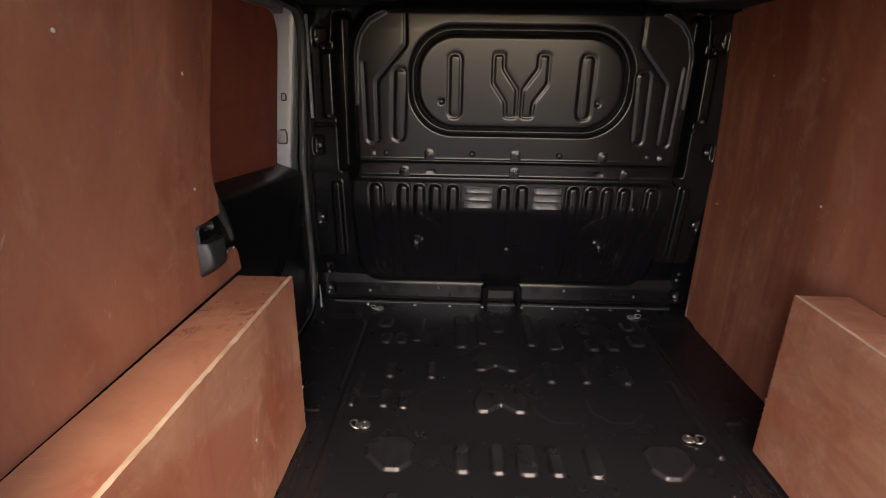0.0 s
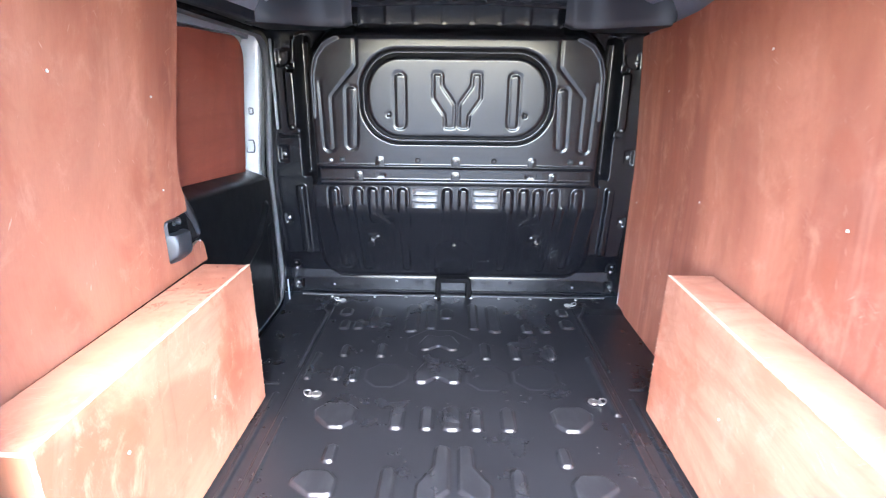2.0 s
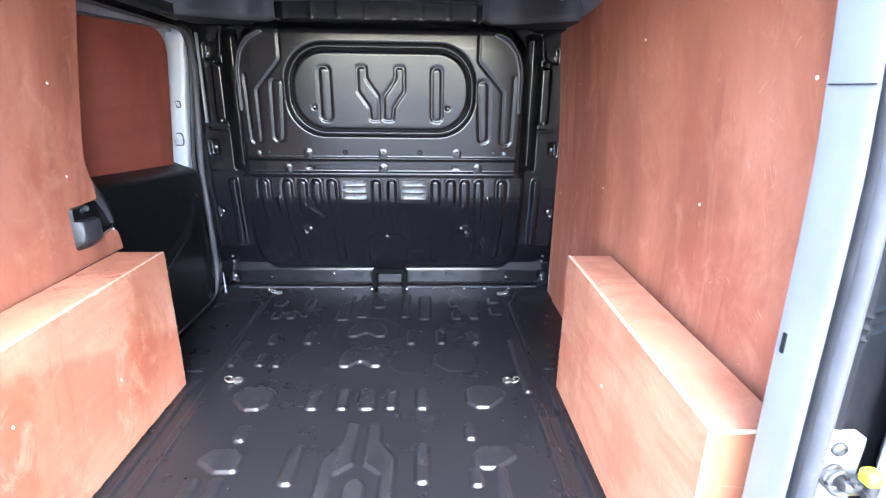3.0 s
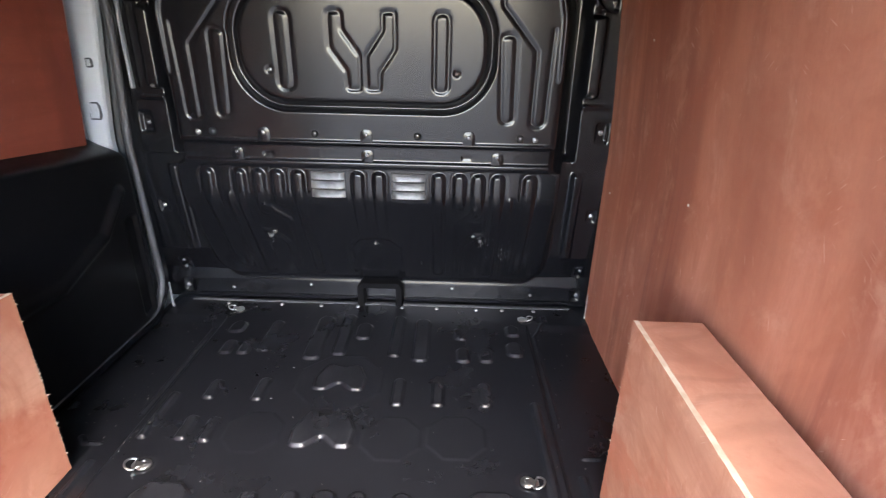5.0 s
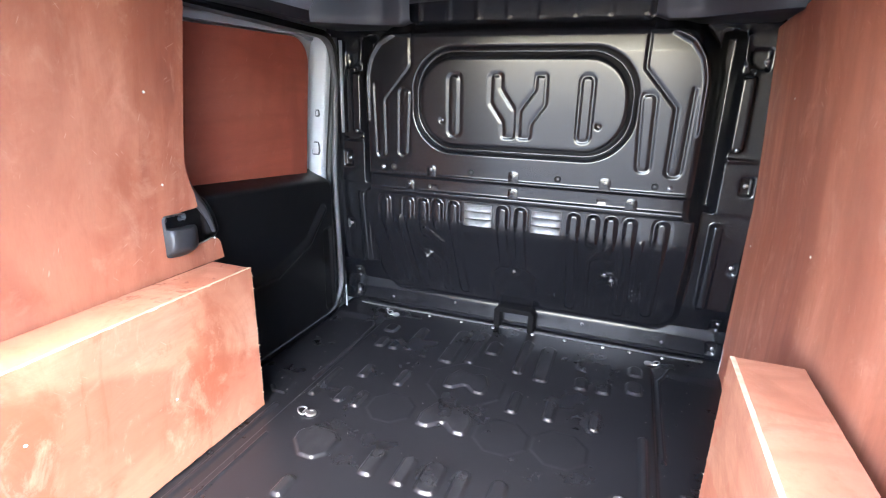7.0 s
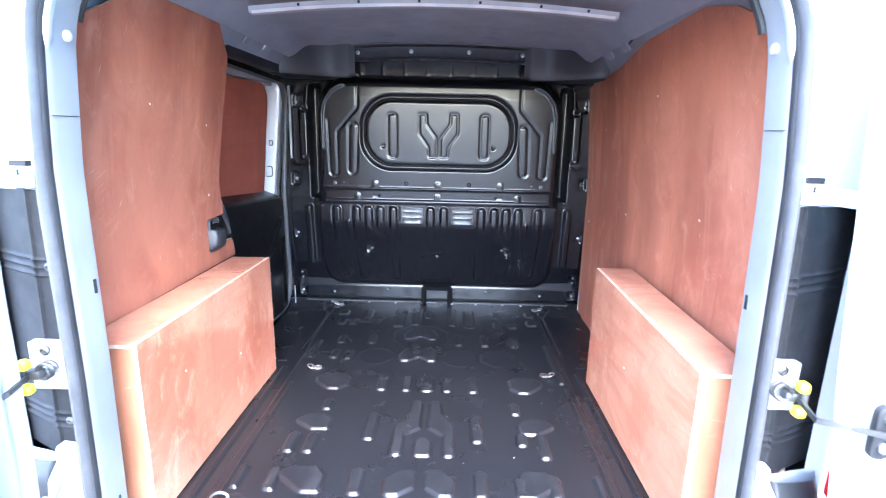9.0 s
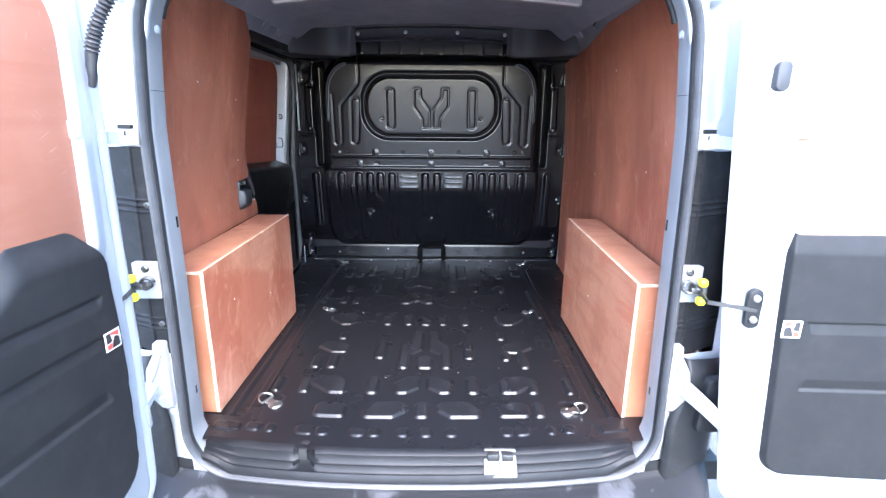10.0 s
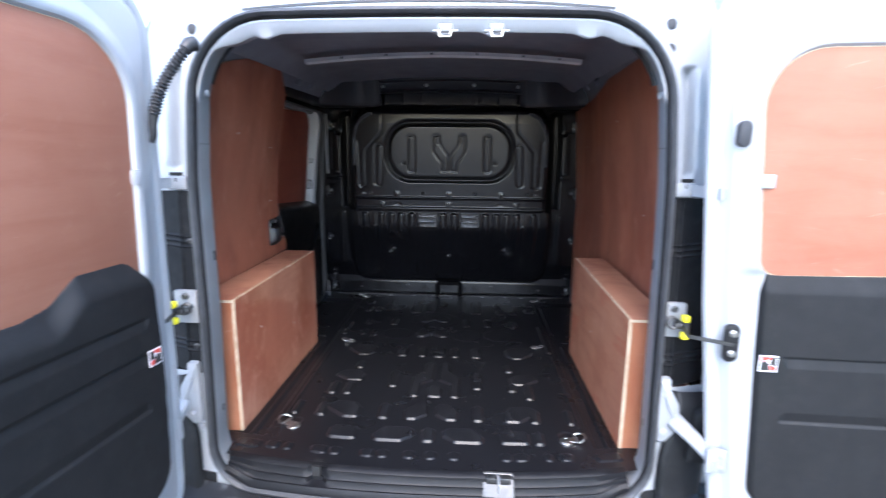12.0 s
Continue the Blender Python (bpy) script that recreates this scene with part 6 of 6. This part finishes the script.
def right_door():
    fn = on(R_O, R_U, R_W)
    t = thing("rear_door", R_O + Vector((0.25, 0.0, -0.13)), "open white rear door with dark trim, swung flat back", "van door", "rear doors")
    out = [Vector((p[0] - 0.82, p[1])) for p in rounded([(0.650, 1.31), (0.683, 0.88), (0.712, 0.55), (0.755, 0.20), (0.80, -0.12), (1.415, -0.13), (1.382, 0.355), (1.334, 0.80), (1.282, 1.33)], [0.12, 0.5, 0.5, 0.5, 0.10, 0.05, 0.5, 0.5, 0.06], 8)]
    door_skin(fn, dense(out, 0.05), None, "inner_skin", t)
    win = [Vector((p[0] - 0.82, p[1])) for p in rounded([(0.770, 1.160), (0.820, 0.640), (1.242, 0.650), (1.222, 1.164)], [0.125, 0.045, 0.06, 0.11], 8)]
    part("window_blank", plate(win, fn, -0.040, -0.027, 0.002, mats=(0, 1, 0)), [ply_door, ply_edge], t, "pale pinkish plywood sheet in place of the glass")
    window_well(fn, dense(win, 0.03), t)
    tr = [Vector(p) for p in rounded([(0.012, 0.652), (0.007, 0.606), (0.012, 0.50), (0.043, 0.020), (0.372, 0.012), (0.492, 0.150), (0.505, 0.34), (0.468, 0.606), (0.380, 0.656)], [0.008, 0.012, 0.3, 0.06, 0.07, 0.10, 0.3, 0.012, 0.008], 6)]
    ledge = lambda U, Z: smooth01((Z - 0.598) / 0.055) ** 0.9
    trim_sheet(fn, tr, -0.014, [(0.073, 0.436, 0.441, 1), (0.084, 0.450, 0.265, 2)], t, ledge, -0.01, 0.53, 0.004, 0.656, 0.003)
    sticker(fn, 0.042, 0.423, -0.0132, t)
    # check strap seat, slot plug, clips and handles
    so = rounded([(-0.060, 0.416), (-0.025, 0.416), (-0.025, 0.514), (-0.060, 0.514)], 0.016, 5)
    seat = part("check_seat", plate(so, fn, -0.036, -0.024, 0.004), black_plastic, t, "dark oblong seat of the check strap")
    for z in (0.440, 0.492):
        part("bolt", lathe([(0.009, 0), (0.009, 0.004), (0.006, 0.007), (0, 0.007)], Matrix.Translation(fn(-0.0425, -0.024, z)) @ pose(0, 0, 0, 90), 12), steel, seat)
    part("oblong_plug", plate(rounded([(-0.090, 0.944), (-0.061, 0.944), (-0.061, 1.003), (-0.090, 1.003)], 0.0138, 6), fn, -0.036, -0.014, 0.004), grey_plug, t, "grey rubber plug")
    for a, z in ((-0.010, 0.866), (0.404, 0.904)):
        part("window_clip", plate(rounded([(a - 0.014, z - 0.016), (a + 0.014, z - 0.016), (a + 0.014, z + 0.016), (a - 0.014, z + 0.016)], 0.003, 2), fn, -0.034, -0.018, 0.003), white_paint, t)
    cat = part("top_catch", plate(rounded([(0.368, 1.20), (0.452, 1.20), (0.466, 1.278), (0.368, 1.278)], 0.008, 3), fn, -0.036, -0.024, 0.003), black_plastic, t, "black plastic catch housing at the top corner")
    part("catch_body", plate(rounded([(0.395, 1.215), (0.455, 1.215), (0.460, 1.262), (0.395, 1.262)], 0.012, 3), fn, -0.026, 0.02, 0.010), black_plastic, cat)
    part("catch_hook", sweep([fn(0.410, 0.020, 1.226), fn(0.430, 0.030, 1.236), fn(0.445, 0.024, 1.250), fn(0.457, 0.006, 1.256)], circle(0.005, 8)), dark_steel, cat)
    for a, z in ((0.381, 1.215), (0.381, 1.264), (0.440, 1.207)):
        part("bolt", lathe([(0.006, 0), (0.006, 0.003), (0, 0.004)], Matrix.Translation(fn(a, -0.024, z)) @ pose(0, 0, 0, 90), 10), steel, cat)
    lat = part("bottom_latch", plate(rounded([(0.445, -0.055), (0.53, -0.085), (0.54, -0.01), (0.50, 0.0), (0.45, -0.01)], 0.008, 3), fn, -0.036, 0.0, 0.004), black_plastic, t, "black door latch at the lower corner")
    for a, z in ((0.465, -0.02), (0.50, -0.02), (0.49, -0.055)):
        part("bolt", lathe([(0.007, 0), (0.007, 0.003), (0, 0.004)], Matrix.Translation(fn(a, 0.0, z)) @ pose(0, 0, 0, 90), 10), steel, lat)
    part("latch_arm", plate(rounded([(0.52, -0.075), (0.62, -0.075), (0.62, -0.045), (0.52, -0.045)], 0.004, 2), fn, -0.03, -0.012, 0.003), black_plastic, lat)
    part("buffer", lathe([(0.015, -0.004), (0.015, 0.005), (0.008, 0.009), (0.006, 0.004), (0, 0.004)], Matrix.Translation(fn(0.535, -0.045, 0.53)) @ pose(0, 0, 0, 90), 16), dark_steel, t)
    lug = rounded([(0.50, 0.45), (0.585, 0.48), (0.585, 0.56), (0.555, 0.59), (0.50, 0.59)], 0.02, 4)
    part("latch_lug", plate(lug, fn, -0.075, -0.05, 0.004), white_paint, t)
    hk = rounded([(0.525, 0.29), (0.555, 0.285), (0.565, 0.33), (0.59, 0.345), (0.59, 0.365), (0.535, 0.365)], 0.008, 3)
    part("pull_handle", plate(hk, fn, -0.085, -0.045, 0.005), black_plastic, t, "black outer door pull seen past the edge")
    ed = [fn(p.x + 0.010, -0.07, p.y) for p in dense(out, 0.05) if p.x > 0.42]
    ed.sort(key=lambda v: v.z)
    part("edge_seal", sweep(ed, circle(0.007, 8), up=(0, 1, 0)), rubber, t, "black rubber edge seal")
    return t


def left_door():
    fn = on(L_O, L_U, L_W)
    t = thing("rear_door", L_O + L_U * 0.35 + Vector((0, 0, -0.13)), "wider open white rear door with stepped dark trim", "van door", "rear doors")
    out = [Vector(p) for p in rounded([(-0.140, 1.31), (-0.128, 0.85), (-0.122, 0.60), (-0.121, 0.35), (-0.098, -0.12), (0.80, -0.13), (0.78, 1.33)], [0.12, 0.5, 0.5, 0.5, 0.10, 0.05, 0.08], 8)]
    door_skin(fn, dense(out, 0.05), None, "inner_skin", t)
    win = [Vector(p) for p in rounded([(-0.016, 1.175), (0.010, 0.60), (0.70, 0.58), (0.68, 1.19)], [0.15, 0.03, 0.05, 0.11], 8)]
    part("window_blank", plate(win, fn, -0.040, -0.027, 0.002, mats=(0, 1, 0)), [ply_door, ply_edge], t, "pale pinkish plywood sheet in place of the glass")
    window_well(fn, dense(win, 0.03), t)
    tr = [Vector(p) for p in rounded([(-0.008, 0.60), (-0.012, 0.35), (0.004, 0.035), (0.70, 0.02), (0.74, 0.60), (0.31, 0.612), (0.255, 0.625), (0.185, 0.672), (0.045, 0.672)], [0.10, 0.3, 0.09, 0.08, 0.02, 0.05, 0.05, 0.03, 0.05], 6)]
    ledge = lambda U, Z: smooth01((Z - (0.545 + 0.055 * smooth01((0.27 - U) / 0.09))) / 0.07)
    trim_sheet(fn, tr, 0.004, [(0.03, 0.62, 0.436, 1), (0.05, 0.62, 0.284, 2), (0.03, 0.60, 0.522, 1)], t, ledge, -0.015, 0.745, 0.015, 0.69, 0.004)
    sticker(fn, 0.026, 0.417, 0.0048, t)
    part("window_clip", plate(rounded([(-0.020, 0.84), (0.004, 0.84), (0.004, 0.876), (-0.020, 0.876)], 0.003, 2), fn, -0.034, -0.016, 0.003), white_paint, t)
    return t


right_door()
left_door()
for s in (1, -1):
    hinge_channel(s)
for z, low in ((0.834, False), (0.20, True)):
    body_hinge(1, z, low, on(R_O, R_U, R_W)(-0.050 if low else -0.100, -0.030 if low else -0.04, 0.142 if low else z))
    body_hinge(-1, z, low, on(L_O, L_U, L_W)(-0.10, -0.075, 0.142 if low else z))
check_bracket(1, on(R_O, R_U, R_W)(-0.042, -0.016, 0.466))
check_bracket(-1, on(L_O, L_U, L_W)(-0.03, -0.06, 0.455))

# wiring gaiter of the left door
def gaiter():
    t = thing("wiring_gaiter", (-0.70, 0.03, 0.93), "ribbed grey rubber wiring gaiter between body and rear door", "cable gaiter")
    a, b = Vector((-0.566, -0.022, 1.160)), Vector((-0.652, -0.035, 1.008))
    pts = [a.lerp(b, k / 132) + Vector((-0.006, -0.012, 0)) * math.sin(math.pi * k / 132) for k in range(133)]
    part("bellows", sweep(pts, lambda f: circle(0.0130 + 0.0024 * math.sin(f * 2 * math.pi * 20), 12)), gaiter_rubber, t)
    part("body_boot", sweep([a + Vector((0.012, 0.02, 0.016)), a + Vector((0.006, 0.006, 0.012)), a], lambda f: circle(0.018 - 0.002 * f, 12)), gaiter_rubber, t)
    part("door_boot", sweep([b, b + Vector((-0.006, 0.0, -0.025)), b + Vector((-0.006, 0.0, -0.05)), b + Vector((-0.014, 0.004, -0.066))], lambda f: circle(0.0120 - 0.005 * f, 12)), gaiter_rubber, t)
    return t


gaiter()
for s, z in ((1, 1.245), (1, 1.185), (-1, 1.235)):
    single("body_plug", lathe([(0.014, 0), (0.013, 0.004), (0.006, 0.006), (0, 0.006)], Matrix.Translation((s * 0.618, tail_y(0.618, z) + 0.020, z)) @ pose(0, 0, 0, 90), 14), grey_plug, "small grey rubber plug in the rear face", "plug", "plugs in the rear face")
# tail lamp past the right door
def tail_lamp(s):
    t = thing("tail_lamp", (s * 0.80, 0.06, 0.12), "red tail lamp on the rear corner of the van", "tail lamp", "tail lamps")
    o = rounded([(0.828, 0.22), (0.88, 0.22), (0.89, 0.80), (0.84, 0.82)], 0.03, 5)
    part("lens", plate([(s * p[0], p[1]) for p in o], lambda u, w, v: (u, 0.10 - w, v), 0.0, 0.06, 0.02), red_glass, t)
    part("housing", plate([(s * p[0], p[1]) for p in rounded([(0.745, 0.06), (0.86, 0.06), (0.86, 0.215), (0.765, 0.225)], 0.02, 4)], lambda u, w, v: (u, 0.10 - w, v), 0.0, 0.05, 0.012), black_plastic, t)
    return t


tail_lamp(1)

# ---- yard outside ----
GROUND = -0.58
m, n, l, b = nodes_of("worn_asphalt")
o = coords(n, l)
grit = tex_noise(n, l, o, 160, 4, 0.7)
c = mixc(n, l, curve(n, l, tex_noise(n, l, o, 0.9, 7, 0.6), 0.35, 0.65), (0.115, 0.112, 0.108), (0.165, 0.161, 0.154))
c = mixc(n, l, math2(n, l, "MULTIPLY", curve(n, l, grit, 0.5, 0.75), 0.6), c, (0.22, 0.215, 0.21))
l.new(c, b.inputs["Base Color"])
b.inputs["Roughness"].default_value = 0.85
bump_to(n, l, b, grit, 0.6, 0.004)
asphalt = m
m, n, l, b = nodes_of("mossy_gravel")
o = coords(n, l)
grit = tex_noise(n, l, o, 42, 8, 0.85)
moss = curve(n, l, tex_noise(n, l, o, 2.2, 8, 0.65), 0.52, 0.66)
c = mixc(n, l, curve(n, l, grit, 0.40, 0.62), (0.080, 0.068, 0.050), (0.35, 0.312, 0.255))
c = mixc(n, l, math2(n, l, "MULTIPLY", moss, 0.75), c, (0.16, 0.135, 0.03))
l.new(c, b.inputs["Base Color"])
b.inputs["Roughness"].default_value = 0.9
bump_to(n, l, b, grit, 0.8, 0.01)
gravel = m
brick_mat, n, l, b = nodes_of("purple_red_brick")
info = n.new("ShaderNodeObjectInfo")
c = mixc(n, l, info.outputs["Random"], (0.16, 0.09, 0.085), (0.27, 0.17, 0.16))
c = mixc(n, l, math2(n, l, "MULTIPLY", tex_noise(n, l, coords(n, l), 30, 6), 0.5), c, (0.12, 0.08, 0.08))
l.new(c, b.inputs["Base Color"])
b.inputs["Roughness"].default_value = 0.8
bump_to(n, l, b, tex_noise(n, l, coords(n, l), 120, 4), 0.4, 0.003)
mortar = paint("grey_mortar", (0.34, 0.33, 0.31), (0.26, 0.25, 0.24), 0.85, 0.95, scale=12, fine=200, bump=0.4)
concrete = paint("weathered_concrete", (0.36, 0.325, 0.275), (0.22, 0.198, 0.165), 0.8, 0.92, scale=7, fine=150, bump=0.4, dust=0.12, dust_col=(0.15, 0.14, 0.11))
cladding_mat = paint("pale_blue_cladding", (0.40, 0.62, 0.70), (0.37, 0.59, 0.68), 0.4, 0.5, scale=2, fine=60, bump=0.02)
cladding_white = paint("white_cladding_post", (0.75, 0.78, 0.80), (0.70, 0.73, 0.75), 0.4, 0.5, scale=2, fine=60, bump=0.02)
leaf_mat = paint("weed_leaf", (0.07, 0.13, 0.04), (0.11, 0.16, 0.05), 0.5, 0.7, scale=20, fine=200, bump=0.1)


def ground():
    xs = np.concatenate([np.linspace(-300, -12, 8), np.linspace(-10, 10, 60), np.linspace(12, 300, 8)])
    X, Y = np.meshgrid(xs, xs)
    Z = GROUND + 0.004 * np.sin(X * 2.1) * np.sin(Y * 1.7)
    return tagged(new("ground", sheet("ground", np.stack([X, Y, Z], -1), asphalt)), "worn grey asphalt yard", "ground", kind="structure")


ground()
# kerb line, verge and wall run along the van's side
K0, K1 = Vector((2.205, 0.20)), Vector((2.395, 1.45))
kd = (K1 - K0).normalized()
kn = Vector((kd.y, -kd.x))


def yard(a, c, z):
    p = K0 + kd * a + kn * c
    return Vector((p.x, p.y, z))


A, C = np.meshgrid(np.linspace(-8, 30, 180), np.linspace(0.06, 2.75, 34))
P = np.empty(A.shape + (3,))
P[..., 0], P[..., 1] = K0.x + kd.x * A + kn.x * C, K0.y + kd.y * A + kn.y * C
P[..., 2] = GROUND + 0.09 + 0.018 * np.sin(A * 3.1 + C * 2) * np.sin(C * 4.3) + 0.03 * (C / 2.4)
tagged(new("verge", sheet("verge", P, gravel)), "gravel verge patched with yellow-green moss", "verge", kind="structure")
kerb = thing("kerb", yard(0, 0, GROUND), "weathered concrete kerb along the yard", "kerb", kind="structure")
for i in range(-12, 26):
    a0 = i * 0.62
    bm = box(0, 0.605, -0.075, 0.075, 0, 0.115, 0.012, 2)
    ang = math.atan2(kd.y, kd.x)
    mm = Matrix.Translation(yard(a0, 0.0, GROUND)) @ Matrix.Rotation(ang, 4, "Z")
    bmesh.ops.transform(bm, matrix=mm, verts=bm.verts[:])
    part("kerbstone", bm, concrete, kerb)
# pebbles and weeds
r = random.Random(5)
bm = bmesh.new()
for i in range(900):
    c = yard(r.uniform(-0.5, 7), r.uniform(0.1, 2.2), GROUND + 0.095)
    s = r.uniform(0.008, 0.028)
    g = bmesh.ops.create_icosphere(bm, subdivisions=1, radius=s)
    for v in g["verts"]:
        v.co = c + Vector((v.co.x * r.uniform(0.8, 1.3), v.co.y * r.uniform(0.8, 1.3), v.co.z * 0.6))
single("pebbles", bm, gravel, "loose grey pebbles scattered over the verge", "gravel", kind="stuff", at=yard(2, 1, GROUND + 0.09))
bm = bmesh.new()
for i in range(260):
    cx = r.choice((0.55, 1.9, 3.3))
    c = yard(cx + r.gauss(0, 0.08), 0.22 + r.gauss(0, 0.06), GROUND + 0.09)
    h, w, a = r.uniform(0.02, 0.05), r.uniform(0.002, 0.005), r.uniform(0, 6.28)
    d = Vector((math.cos(a), math.sin(a), 0))
    e = Vector((-d.y, d.x, 0)) * w
    p = [c - e, c + e, c + d * h * 0.5 + Vector((0, 0, h * 0.8)) + e, c + d * h + Vector((0, 0, h))]
    v = [bm.verts.new(q) for q in p]
    bm.faces.new((v[0], v[1], v[2])), bm.faces.new((v[0], v[2], v[3]))
single("weeds", bm, leaf_mat, "small green weeds at the back of the kerb", "weeds", kind="stuff", at=yard(2, 0.2, GROUND + 0.09))

# building: brick plinth and pale blue cladding
WALL_C = 2.60
wall = thing("building", yard(4, WALL_C, GROUND), "pale blue clad building on a dark brick plinth", "building")
ang = math.atan2(kd.y, kd.x)
base_m = Matrix.Translation(yard(0, WALL_C, GROUND)) @ Matrix.Rotation(ang, 4, "Z")
bm = box(-6, 30, -0.35, -0.012, 0, 0.75)
bmesh.ops.transform(bm, matrix=base_m, verts=bm.verts[:])
part("plinth", bm, mortar, wall, "mortar-jointed plinth wall")
bm = box(-6, 30, -0.37, 0.03, 0.755, 0.79, 0.006)
bmesh.ops.transform(bm, matrix=base_m, verts=bm.verts[:])
part("sill_flashing", bm, cladding_white, wall)
us = []
for k in range(-20, 100):
    us += [(k * 0.3, 0.0), (k * 0.3 + 0.11, 0.0), (k * 0.3 + 0.14, 0.035), (k * 0.3 + 0.27, 0.035)]
bm = bmesh.new()
rows = [[bm.verts.new(base_m @ Vector((u, -0.03 - d, z))) for u, d in us] for z in (0.77, 6.0)]
for j in range(len(us) - 1):
    bm.faces.new((rows[0][j], rows[0][j + 1], rows[1][j + 1], rows[1][j]))
part("cladding", bm, cladding_mat, wall, "pale blue ribbed metal cladding", smooth=0)
bm = box(-6, 30, -4.0, -0.06, 5.9, 6.1)
bmesh.ops.transform(bm, matrix=base_m, verts=bm.verts[:])
part("roof", bm, cladding_white, wall)
bm = box(4.9, 5.4, -0.08, 0.02, 0.79, 6.0, 0.01)
bmesh.ops.transform(bm, matrix=base_m, verts=bm.verts[:])
part("corner_post", bm, cladding_white, wall)
bme = box(0, 0.215, -0.10, 0.0, 0, 0.065, 0.004, 1)
brick_mesh = finish(bme, "brick", brick_mat, 0)
plinth = [o for o in wall.children if o.name.startswith("plinth")][0]
off = base_of(plinth)
for course in range(10):
    for k in range(26):
        ob = new("brick", brick_mesh)
        ob.parent = plinth
        ob.matrix_local = Matrix.Translation(-off) @ base_m @ Matrix.Translation((1.2 + k * 0.225 + (0.1125 if course % 2 else 0), rng.uniform(-0.002, 0.002), 0.01 + course * 0.075))
